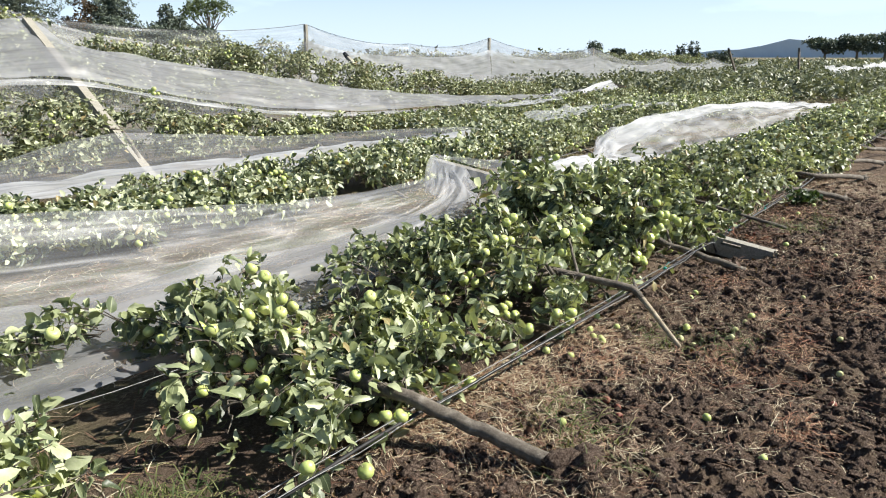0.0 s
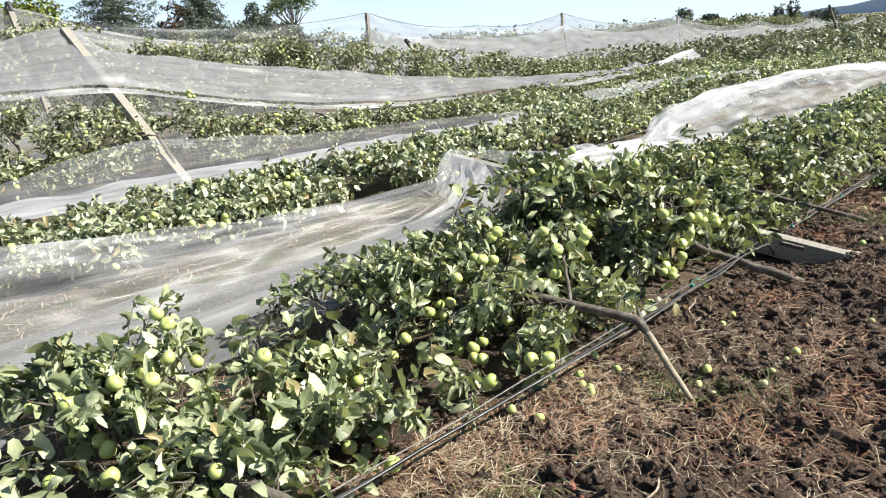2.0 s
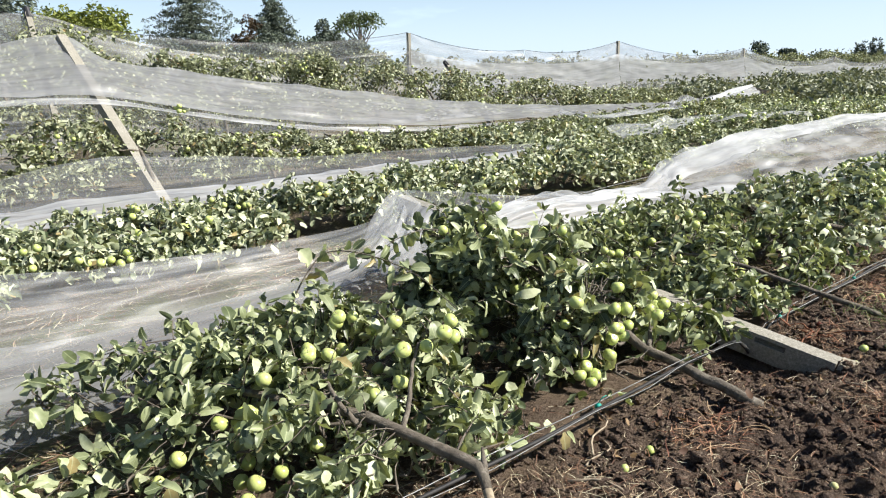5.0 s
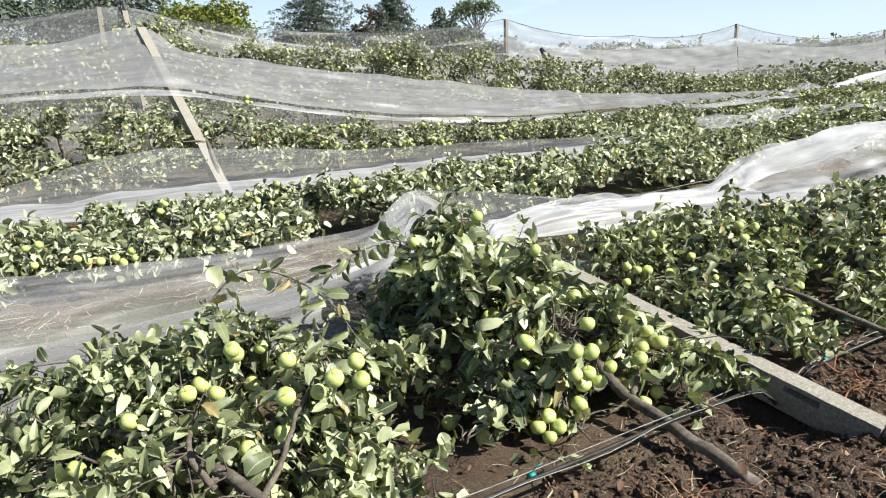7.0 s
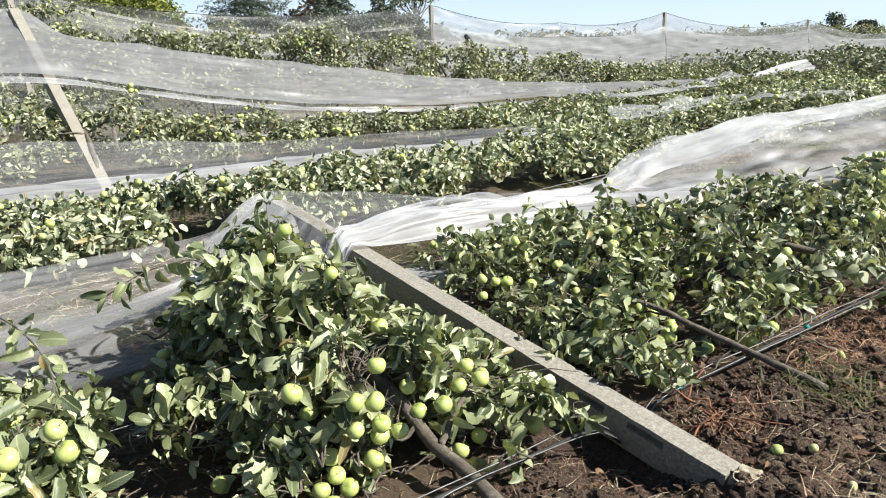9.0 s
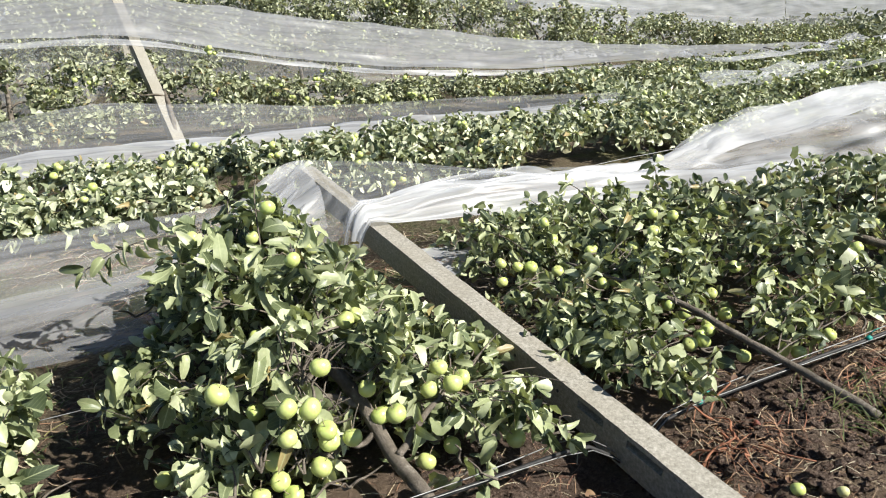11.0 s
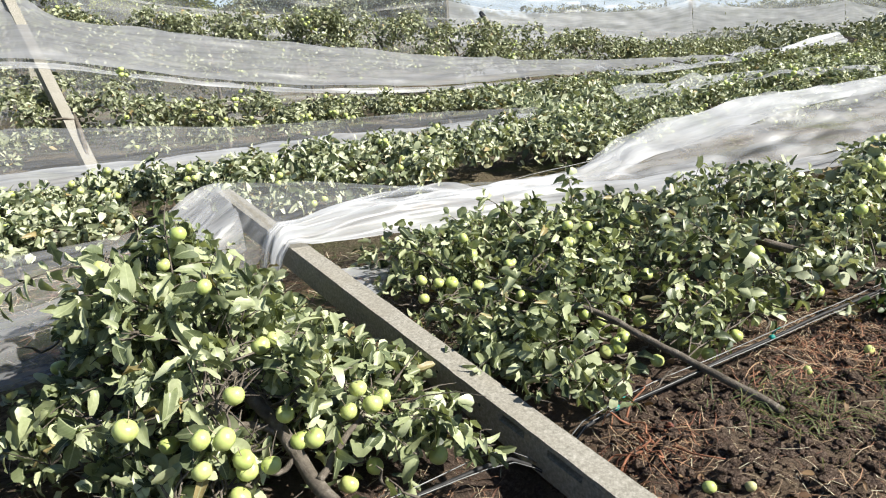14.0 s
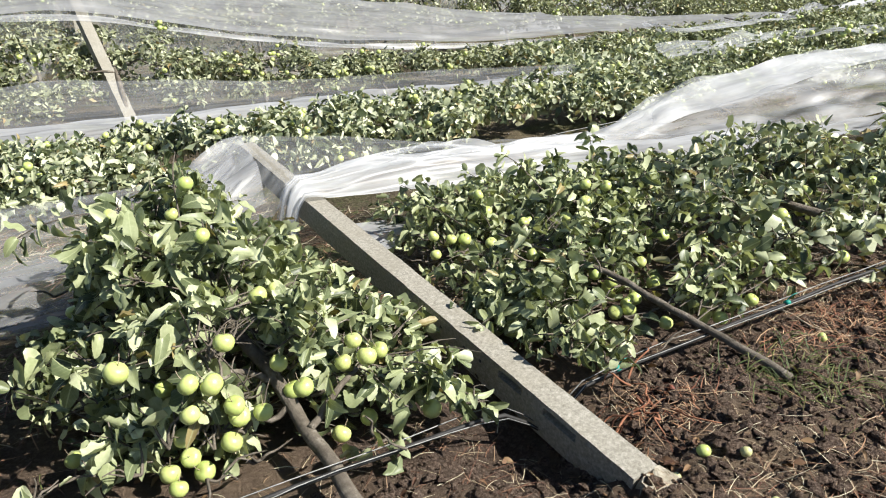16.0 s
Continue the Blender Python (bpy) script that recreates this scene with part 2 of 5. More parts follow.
BARK = plain("bark", [(0.3, (0.055, 0.045, 0.032)), (0.55, (0.13, 0.11, 0.085)), (0.75, (0.26, 0.235, 0.19))], 22, 0.85, relief=0.7)
STRIPPED = plain("stripped_wood", [(0.3, (0.20, 0.155, 0.10)), (0.7, (0.42, 0.35, 0.25))], 25, 0.8, relief=0.4)
CLOD = plain("clod", [(0.36, (0.065, 0.045, 0.034)), (0.5, (0.13, 0.092, 0.069)), (0.64, (0.25, 0.19, 0.145))], 90, 0.95, relief=1.0, spec=0.1, depth=0.04)
CONCRETE, nt, b, _ = material("concrete")
pos = place(nt)
col = ramp(nt, noise_node(nt, 70, 6, pos, 0.75), [(0.28, (0.13, 0.12, 0.095)), (0.5, (0.255, 0.24, 0.20)), (0.72, (0.42, 0.40, 0.345))])
col = mixed(nt, ramp(nt, noise_node(nt, 4.5, 5, pos, 0.6), [(0.42, (0, 0, 0)), (0.7, (0.55, 0.55, 0.55))]), col, (0.23, 0.21, 0.165))
col = mixed(nt, ramp(nt, noise_node(nt, 42, 3, pos, 0.6), [(0.66, (0, 0, 0)), (0.72, (0.6, 0.6, 0.6))]), col, (0.13, 0.12, 0.095))
nt.links.new(col, b.inputs["Base Color"])
b.inputs["Roughness"].default_value, b.inputs["Specular IOR Level"].default_value = 0.92, 0.2
bump(nt, b, noise_node(nt, 90, 6, pos, 0.7), 0.4, 0.006)
STEEL = plain("galvanised_wire", [(0.3, (0.13, 0.13, 0.125)), (0.7, (0.28, 0.28, 0.27))], 20, 0.55, 0.7, 0)
PIPE = plain("black_pipe", [(0.3, (0.012, 0.012, 0.012)), (0.7, (0.04, 0.038, 0.036))], 20, 0.6, 0, 0.1, 0.25)
CAP = plain("black_plastic", [(0.3, (0.01, 0.01, 0.012)), (0.7, (0.03, 0.03, 0.032))], 20, 0.5, 0, 0)
TIE = plain("teal_tie", [(0.3, (0.0, 0.16, 0.13)), (0.7, (0.01, 0.28, 0.22))], 20, 0.5, 0, 0)
# haze of the distance is painted into the hill's pale blue
HILL = plain("hazed_hill", [(0.3, (0.44, 0.54, 0.66)), (0.7, (0.52, 0.62, 0.73))], 0.02, 1.0, 0, 0, 0.0)
NET = net_material("net_single", 0.09, 0.34)
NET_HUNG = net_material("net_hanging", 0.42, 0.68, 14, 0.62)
NET_MID = net_material("net_double", 0.18, 0.56, 16)
NET_DENSE = net_material("net_folded", 0.36, 0.82, 14)
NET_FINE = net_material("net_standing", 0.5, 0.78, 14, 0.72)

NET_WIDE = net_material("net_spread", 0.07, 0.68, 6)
# shade of the lying folds is put into this darker net colour
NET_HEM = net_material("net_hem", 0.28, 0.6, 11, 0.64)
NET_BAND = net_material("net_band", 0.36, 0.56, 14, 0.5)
# weaker light on the rear nets is put into this darker colour
NET_DIM = net_material("net_dim", 0.12, 0.32, 16, 0.4)

apple_mat, nt, b, _ = material("green_apple")
geo_pos = nt.nodes.new("ShaderNodeTexCoord").outputs["Object"]
col = ramp(nt, noise_node(nt, 22, 3, geo_pos), [(0.3, (0.33, 0.41, 0.105)), (0.7, (0.46, 0.52, 0.17))])
info = nt.nodes.new("ShaderNodeObjectInfo").outputs["Random"]
col = mixed(nt, calc(nt, "MULTIPLY", info, 0.4), col, (0.60, 0.60, 0.25))
col = mixed(nt, ramp(nt, noise_node(nt, 260, 1, geo_pos), [(0.70, (0, 0, 0)), (0.76, (0.4, 0.4, 0.4))]), col, (0.30, 0.30, 0.10))
nt.links.new(col, b.inputs["Base Color"])
b.inputs["Roughness"].default_value = 0.38
b.inputs["Subsurface Weight"].default_value = 0.12
b.inputs["Subsurface Radius"].default_value = (0.01, 0.012, 0.004)
APPLE = apple_mat
ROTTEN = plain("rotten_apple", [(0.3, (0.12, 0.03, 0.018)), (0.7, (0.26, 0.09, 0.05))], 30, 0.6, 0, 0.4)
PALE = plain("pale_apple", [(0.3, (0.34, 0.34, 0.13)), (0.7, (0.52, 0.50, 0.26))], 30, 0.5, 0, 0.1)

# soil in the lane, dry grass between the rows
ground_mat, nt, b, _ = material("ground")
pos = place(nt)
sep = nt.nodes.new("ShaderNodeSeparateXYZ")
nt.links.new(pos, sep.inputs[0])
soil = ramp(nt, noise_node(nt, 60, 9, pos, 0.82), [(0.34, (0.042, 0.028, 0.02)), (0.5, (0.105, 0.074, 0.055)), (0.66, (0.24, 0.182, 0.14))])
soil = mixed(nt, ramp(nt, noise_node(nt, 1.3, 4, pos), [(0.42, (0, 0, 0)), (0.66, (0.7, 0.7, 0.7))]), soil, (0.235, 0.175, 0.118))
litter = ramp(nt, noise_node(nt, 38, 6, pos, 0.7), [(0.3, (0.05, 0.04, 0.025)), (0.5, (0.14, 0.11, 0.07)), (0.68, (0.31, 0.26, 0.175))])
litter = mixed(nt, ramp(nt, noise_node(nt, 1.1, 5, pos), [(0.48, (0, 0, 0)), (0.62, (0.7, 0.7, 0.7))]), litter, (0.12, 0.14, 0.05))
edge = calc(nt, "ADD", sep.outputs["Y"], calc(nt, "MULTIPLY", noise_node(nt, 2.2, 4, pos), 1.2))
is_grass = nt.nodes.new("ShaderNodeMapRange")
is_grass.inputs["From Min"].default_value, is_grass.inputs["From Max"].default_value = 3.2, 3.9
nt.links.new(edge, is_grass.inputs["Value"])
nt.links.new(mixed(nt, is_grass.outputs[0], soil, litter), b.inputs["Base Color"])
b.inputs["Roughness"].default_value, b.inputs["Specular IOR Level"].default_value = 0.95, 0.15
bump(nt, b, noise_node(nt, 45, 8, pos, 0.85), 1.0, 0.05)


# ---- ground ----
def ground_height(x, y):
    x, y = np.asarray(x, float), np.asarray(y, float)
    lane = 1 / (1 + np.exp(np.clip((y - 1.7) * 4, -60, 60))) * (1 / (1 + np.exp(np.clip(-(y + 14), -60, 60))))
    away = np.hypot(np.clip(np.maximum(1.4 - x, x - 9.0), 0, None), np.clip(np.maximum(-0.4 - y, y - 2.1), 0, None))  # crumbs only near the walk
    rough = 0.05 * vnoise(x * 1.3, y * 1.3, 1) + 0.05 * np.abs(vnoise(x * 3.3, y * 3.7, 2)) * np.exp(-away / 7) + 0.03 * vnoise(x * 7, y * 7, 3) * np.exp(-away / 3) - 0.02
    rough = rough + 0.028 * vnoise(x * 14, y * 14, 4) * np.exp(-away / 1.4) + (0.02 * vnoise(x * 26, y * 26, 11) + 0.012 * vnoise(x * 45, y * 45, 12)) * np.exp(-away / 0.6)
    soft = 0.03 * vnoise(x * 0.8, y * 0.8, 5) + 0.012 * vnoise(x * 5, y * 5, 6)
    pit = 0.17 * np.exp(-(((x - 6.33) / 0.29) ** 2 + ((y - 1.78) / 0.42) ** 2)) + 0.05 * np.exp(-(((x - 2.3) / 0.18) ** 2 + ((y - 1.3) / 0.15) ** 2))
    fall = -pit - 0.024 * np.clip(y - 2.2, 0, 9)
    return lane * rough + (1 - lane) * soft - 0.03 + fall


def spaced(inner, step, reach, grow=1.12):
    out = list(np.arange(inner[0], inner[1] + step / 2, step))
    for sign, end in ((1, inner[1]), (-1, inner[0])):
        d, p = step, end
        while abs(p) < reach:
            d *= grow
            p += sign * d
            out.append(p)
    return np.array(sorted(out))


gx, gy = spaced((1.4, 9.0), 0.019, 2600, 1.06), spaced((-0.4, 2.1), 0.019, 2600, 1.06)
GX, GY = np.meshgrid(gx, gy, indexing="ij")
far = np.clip((np.hypot(GX, GY) - 40) / 60, 0, 1)
GZ = ground_height(GX, GY) * (1 - far) - 0.2 * far
nv = len(gy)
ii, jj = np.meshgrid(np.arange(len(gx) - 1), np.arange(nv - 1), indexing="ij")
base = (ii * nv + jj).ravel()
ground = new("ground", mesh_of("ground", np.stack([GX, GY, GZ], -1).reshape(-1, 3), np.stack([base, base + nv, base + nv + 1, base + 1], 1), ground_mat, True))
tagged(ground, "dark tilled soil with dry grass between rows", "ground", kind="structure")


def on_ground(x, y):
    return float(ground_height(x, y))


# ---- leaves, apples and trees ----
def unit(a):
    return a / (np.linalg.norm(a, axis=-1, keepdims=True) + 1e-9)


def leaf_mesh(name, pos, way, normal, length, mat, fine, r):
    """Drooping leaves with cupped, wavy blades, one island each."""
    n = len(pos)
    way = unit(way)
    normal = unit(normal - way * np.sum(normal * way, -1, keepdims=True))
    side = np.cross(way, normal)
    curl = r.uniform(-0.5, 1.5, (n, 1))
    fold = r.uniform(-0.1, 1.5, (n, 1))
    if not fine:
        fold, curl = fold * 0.45, curl * 0.6
    wide = length * r.uniform(0.24, 0.36, (n, 1))
    twist = r.normal(0, 0.8, (n, 1))
    phase, phase2 = r.uniform(0, 6.28, (n, 1)), r.uniform(0, 6.28, (n, 1))
    beat = r.uniform(9, 16, (n, 1))
    bow = r.normal(0, 0.10, (n, 1))

    def at(s, w):
        wave = 0.32 * abs(w) ** 1.5 * np.sin((phase if w > 0 else phase2) + s * beat) if fine else 0
        lift = fold * abs(w) * (1.1 - 0.45 * abs(w)) + w * s * twist + wave
        return pos + way * length * (s - 0.12 * curl * s ** 3) - normal * (curl * length * 0.8 * s * s) + side * (wide * w * (1 - 0.25 * abs(fold) * abs(w)) + bow * length * s * s) + normal * wide * lift

    uv = None
    if fine:
        cols = (-1, -0.5, 0, 0.5, 1) if fine == 2 else (-1, 0, 1)
        stations = ((0.07, 0.42), (0.24, 0.86), (0.45, 1.0), (0.68, 0.9), (0.89, 0.56)) if fine == 2 else ((0.14, 0.70), (0.44, 1.05), (0.80, 0.70))
        spots = [(0, 0)] + [(a, b * c) for a, b in stations for c in cols] + [(1, 0)]
        rows = [at(a, b) for a, b in spots]
        uv = np.tile(np.array(spots), (n, 1))
        m, last = len(cols), len(spots) - 1
        pat = [(0, 2 + k, 1 + k) for k in range(m - 1)] + [(last - m + k, last - m + k + 1, last) for k in range(m - 1)]
        pat += [(1 + q * m + k, 2 + q * m + k, 2 + (q + 1) * m + k, 1 + (q + 1) * m + k) for q in range(len(stations) - 1) for k in range(m - 1)]
    else:
        rows = [at(0, 0), at(0.45, -1), at(1, 0), at(0.45, 1)]
        pat = [(0, 2, 1), (0, 3, 2)]
    k = len(rows)
    verts = np.stack(rows, 1).reshape(-1, 3)
    verts[:, 2] = np.maximum(verts[:, 2], ground_height(verts[:, 0], verts[:, 1]) + 0.008)
    off = np.arange(n) * k
    faces = [f for p in pat for f in (np.array(p)[None] + off[:, None]).tolist()]
    return mesh_of(name, verts, faces, mat, bool(fine), uv)


def crown_points(clumps, n, r, low=-0.35, deep=0.55):
    """Points in the outer part of a set of clumps, and the outward way at each."""
    c = np.asarray(clumps, float)
    w = (c[:, 3] * c[:, 4] + c[:, 3] * c[:, 5] + c[:, 4] * c[:, 5])
    k = r.choice(len(c), n, p=w / w.sum())
    d = unit(r.normal(0, 1, (n, 3)))
    d[:, 2] = np.where(d[:, 2] < low, -d[:, 2], d[:, 2])
    rad = r.uniform(deep, 1.08, (n, 1))
    p = c[k, :3] + d * c[k, 3:6] * rad
    p[:, 2] = np.maximum(p[:, 2], 0.03 + 0.05 * r.random(n))
    return p, unit(d / c[k, 3:6])


def screens(p, fruit, near):
    """Which of these points hang before a fruit, on the open sides of the row."""
    hit = np.zeros(len(p), bool)
    for open_way, reach in ((unit(np.array([-0.1, -0.8, 0.6])), 0.8), (unit(np.array([-0.58, -0.68, 0.45])), 0.5)):
        for a in fruit:
            rel = p - np.asarray(a)
            along = rel @ open_way
            off = np.linalg.norm(rel - along[:, None] * open_way, axis=1)
            hit |= (along > -0.02) & (along < reach) & (off < near)
    return hit


def rosettes(name, clumps, count, per, size, mat, fine, r, droop=0.35, extra=None, fruit=(), slope=None):
    p, out = crown_points(clumps, count, r)
    axis = unit(out * 0.7 + np.array([0, 0, 0.45]) + r.normal(0, 0.35, p.shape))
    p, axis = np.repeat(p, per, 0), np.repeat(axis, per, 0)
    p = p + r.normal(0, size * 0.35, p.shape)
    side = unit(np.cross(axis, r.normal(0, 1, p.shape)))
    way = side * 0.85 + axis * r.uniform(0.0, 0.7, (len(p), 1)) + np.array([0, 0, -droop])
    normal = axis + r.normal(0, 0.65, p.shape)
    size = size * r.uniform(0.45, 1.2, (len(p), 1))
    if extra is not None:
        p, way, normal, size = (np.vstack([a, b]) for a, b in zip((p, way, normal, size), extra))
    if len(fruit):  # fruit hangs free of the leaves on the open side
        keep = ~screens(p + unit(way) * size * 0.5, fruit, 0.066)
        p, way, normal, size = p[keep], way[keep], normal[keep], size[keep]
    if slope is not None:  # the crown falls away along a slanting plane on one side
        keep = ((p + unit(way) * size * 0.7 - slope[0]) @ unit(slope[1]) < 0) | (p[:, 0] < slope[2])
        p, way, normal, size = p[keep], way[keep], normal[keep], size[keep]
    return leaf_mesh(name, p, way, normal, size, mat, fine, r)


def leaves_along(line_, r, size, first=0.25, gap=0.025):
    """Leaves set in a spiral along a shoot, with a whorl at its tip."""
    seg = np.linalg.norm(np.diff(line_, axis=0), axis=1)
    d = np.concatenate([[0], np.cumsum(seg)])
    q = np.concatenate([np.arange(first * d[-1], d[-1], gap), [d[-1]] * 4])
    q[:-4] += r.normal(0, gap * 0.3, len(q) - 4)
    at_ = np.stack([np.interp(q, d, line_[:, k]) for k in range(3)], 1)
    axis = unit(np.stack([np.interp(q, d, np.gradient(line_[:, k])) for k in range(3)], 1))
    u = unit(np.cross(axis, [0.31, 0.2, 0.93]))
    w = np.cross(axis, u)
    a = np.arange(len(q)) * 2.4 + r.uniform(0, 6.28) + r.normal(0, 0.35, len(q))
    out = np.cos(a)[:, None] * u + np.sin(a)[:, None] * w
    ahead = r.uniform(0.15, 0.8, (len(q), 1))
    ahead[-4:] += 0.5
    way = unit(out + axis * ahead + np.array([0, 0, -1.0]) * r.uniform(-0.1, 0.55, (len(q), 1)))
    nrm = axis * 0.5 + np.array([0.15, -0.2, 0.6]) + r.normal(0, 0.5, (len(q), 3))
    big = size * r.uniform(0.5, 1.15, (len(q), 1))
    big[-4:] *= 0.8
    return at_ + way * 0.014, way, nrm, big


def shoots(clumps, wood_pts, count, r, size, wood, whips=(), fruit=()):
    """Leafy shoots from the limbs out to the surface of the crown; whips are long ones of given course."""
    tips, out = crown_points(clumps, count, r, low=-0.2, deep=0.72)
    got = []
    for tip, o in zip(tips, out):
        base = wood_pts[np.argmin(np.linalg.norm(wood_pts - tip + r.normal(0, 0.06, 3), axis=1))]
        run = tip - base
        far = np.linalg.norm(run)
        reach = min(far, r.uniform(0.14, 0.34))
        start = tip - run / (far + 1e-9) * reach
        tip = tip + o * r.uniform(0.0, 0.06) + [0, 0, r.uniform(-0.01, 0.05)]
        mid = (start + tip) / 2 + o * reach * 0.12 + [0, 0, reach * r.uniform(0.0, 0.22)]
        t = np.linspace(0, 1, 7)[:, None]
        line_ = start * (1 - t) ** 2 + mid * 2 * t * (1 - t) + tip * t * t
        if len(fruit) and screens(line_[::2], fruit, 0.05).any():
            continue
        wood.tube(line_[::2], [0.0042, 0.003, 0.0016], 3, False)
        got.append(leaves_along(line_, r, size))
    for course in whips:
        line_ = catmull(course, 24)
        wood.tube(line_, [0.0045, 0.0032, 0.002], 5, False)
        got.append(leaves_along(line_, r, size, 0.22, 0.024))
    return tuple(np.vstack(g) for g in zip(*got))


def apple_form(rings, sides, radius):
    """An apple with hollows at stalk and eye, and a short stalk."""
    prof = []
    for i in range(rings + 1):
        a = math.pi * i / rings
        rr = math.sin(a) * (1 + 0.06 * math.cos(a)) * radius
        z = math.cos(a) * 0.94 * radius
        dip = math.exp(-(math.sin(a) / 0.38) ** 2)
        prof.append((rr, z - math.copysign(0.26 if z > 0 else 0.14, z) * dip * radius))
    v, f = [], []
    for rr, z in prof:
        for j in range(sides):
            t = 2 * math.pi * j / sides
            lobe = 1 + 0.025 * math.cos(5 * t) * (0.5 - z / radius / 2)
            v.append((rr * lobe * math.cos(t), rr * lobe * math.sin(t), z))
    for i in range(rings):
        for j in range(sides):
            f.append((i * sides + j, (i + 1) * sides + j, (i + 1) * sides + (j + 1) % sides, i * sides + (j + 1) % sides))
    return np.array(v), f


av, af = apple_form(8, 11, 0.036)
APPLE_MESH = mesh_of("apple", av, af, APPLE, True)
stalk_ = Soup()
stalk_.tube([(0, 0, 0.022), (0.001, 0.001, 0.036), (0.004, 0.002, 0.05), (0.009, 0.003, 0.06)], [0.0016, 0.0011, 0.0013], 5)
STALK_MESH = stalk_.mesh("stalk", STRIPPED)
ROTTEN_MESH = mesh_of("rotten_apple", av * [1, 1, 0.8], af, ROTTEN, True)
PALE_MESH = mesh_of("pale_apple", av * 0.85, af, PALE, True)
small_v, small_f = apple_form(5, 7, 0.037)


def turn(r, tilt=50):
    return Euler([radians(r.uniform(-tilt, tilt)), radians(r.uniform(-tilt, tilt)), r.uniform(0, 6.28)])


def limb_path(a, b, r, wob=0.08, n=7):
    t = np.linspace(0, 1, n)[:, None]
    p = np.asarray(a) + (np.asarray(b) - np.asarray(a)) * t
    p[1:-1] += r.normal(0, wob * np.linalg.norm(np.subtract(b, a)) * 0.5, (n - 2, 3))
    p[:, 2] = np.maximum(p[:, 2], 0.03)
    return catmull(p, n * 2)


def apple_tree(trunk, clumps, seed, leaves, per, size, fine, apples=(), loose=20, thick=0.034, limbs=6, mat=None, joined=False, label="", group="fallen apple trees", sprays=0, forked=False, torn=False, whips=(), arms=(), bare=4, slope=None):
    """A fallen tree: trunk, limbs out to the clumps, twigs, leaves and fruit."""
    r = np.random.default_rng(seed)
    root = new("apple_tree")
    root.location = trunk[0]
    tagged(root, label or "uprooted apple tree lying over, wilting leaves and green apples", "tree", group)
    inv = -np.asarray(trunk[0], float)

    def hang(name, me, lab="", kind=""):
        ob = part_mesh(name, me, root, lab, Matrix.Translation(inv), kind)
        return ob

    path = catmull(trunk, 44)
    radii = [thick * 1.15, thick, thick * 0.92, thick * 0.7, thick * 0.35]
    if forked:
        q = np.asarray(trunk, float)
        d = np.concatenate([[0], np.cumsum(np.linalg.norm(np.diff(q, axis=0), axis=1))])
        path = np.stack([np.interp(np.linspace(0, d[-1], 44), d, q[:, k]) for k in range(3)], 1)
        radii = [thick * 0.6, thick * 0.62, thick * 0.7, thick * 0.78, thick * 1.1, thick, thick, thick * 0.95, thick * 0.9] + [thick * 0.7] * 6 + [thick * 0.35]
    wob = np.stack([vnoise(np.arange(44) * 0.6, np.full(44, seed * 1.7), k) for k in (1, 2, 3)], 1) * thick * 0.22
    s = Soup()
    s.tube((path + wob)[::1 if fine else 3], radii, 10 if fine else 6)
    if forked:
        leg = Soup()
        leg.tube(path[:9] + wob[:9] * 0.5, [thick * 0.55, thick * 0.68, thick * 0.8], 9)
        hang("stem", leg.mesh("stem", STRIPPED), "pale stripped stem")
        s = Soup()
        s.tube(path[8:] + wob[8:], radii[3:], 10)
        s.tube([path[9], path[9] + [0.03, 0.03, 0.03], path[9] + [0.045, 0.055, 0.075]], [thick * 0.8, thick * 0.5, thick * 0.2], 8)
    if torn:  # root end ripped out of the soil
        back = unit(path[0] - path[3])
        for _ in range(6):
            d = unit(back + r.normal(0, 0.55, 3)) * r.uniform(0.06, 0.14)
            s.tube([path[1], path[0] + d * 0.4, path[0] + d], [thick * 1.1, thick * 0.6, thick * 0.12], 6)
    hang("trunk", s.mesh("trunk", BARK), "grey-brown bark with soil at the root end")
    clumps = list(clumps) + [(a[0] + 0.05, a[1] + 0.13, a[2] - 0.06, 0.1, 0.1, 0.09) for a in apples]
    cl = np.asarray(clumps, float)
    tw = Soup()
    wood_pts = [path[12:]]
    for course in arms:  # limbs whose course is plain to see
        s = Soup()
        way_ = catmull(course, 22)
        s.tube(way_ + np.stack([vnoise(np.arange(22) * 0.7, np.full(22, seed * 2.3), k) for k in (4, 5, 6)], 1) * 0.006, [thick * 0.55, thick * 0.42, thick * 0.25], 7)
        hang("branch", s.mesh("branch", BARK))
        wood_pts.append(way_[8:])
    for i in range(min(limbs, len(cl))):
        c = cl[i]
        j = int(np.clip(16 + r.integers(0, 24), 0, 40))
        s = Soup()
        way_ = limb_path(path[j], c[:3] + [0, 0, -0.05], r)
        s.tube(way_, [thick * 0.45, thick * 0.32, thick * 0.15], 6 if fine else 4)
        hang("branch", s.mesh("branch", BARK))
        wood_pts.append(way_[4:])
    wood_pts = np.vstack(wood_pts)
    for c in cl:
        ends, out = crown_points([c], (2, 4, 3)[int(fine)], r, deep=0.8)
        for e in ends:
            if fine == 2 and screens(np.array([e, (e + c[:3]) / 2]), apples, 0.05).any():
                continue
            tw.tube(limb_path(c[:3], e, r, 0.16, 4)[::1 if fine else 2], [0.006, 0.004, 0.002], 4 if fine == 2 else 3, False)
    extra = shoots(clumps, wood_pts, sprays, r, size, tw, whips, apples) if sprays else None
    hang("fine_branching", tw.mesh("fine_branching", BARK), kind="stuff")
    hang("leaves", rosettes("leaves", clumps, leaves, per, size, mat or LEAF, fine, r, extra=extra, fruit=list(apples) + list(path[4:bare:2]), slope=slope), "wilting grey-green leaves", "stuff")
    spots = [np.array(a, float) for a in apples]
    for k in r.choice(len(cl), loose):
        d = unit(unit(r.normal(0, 1, 3)) * 0.75 + np.array([-0.3, -0.6, 0.4]))
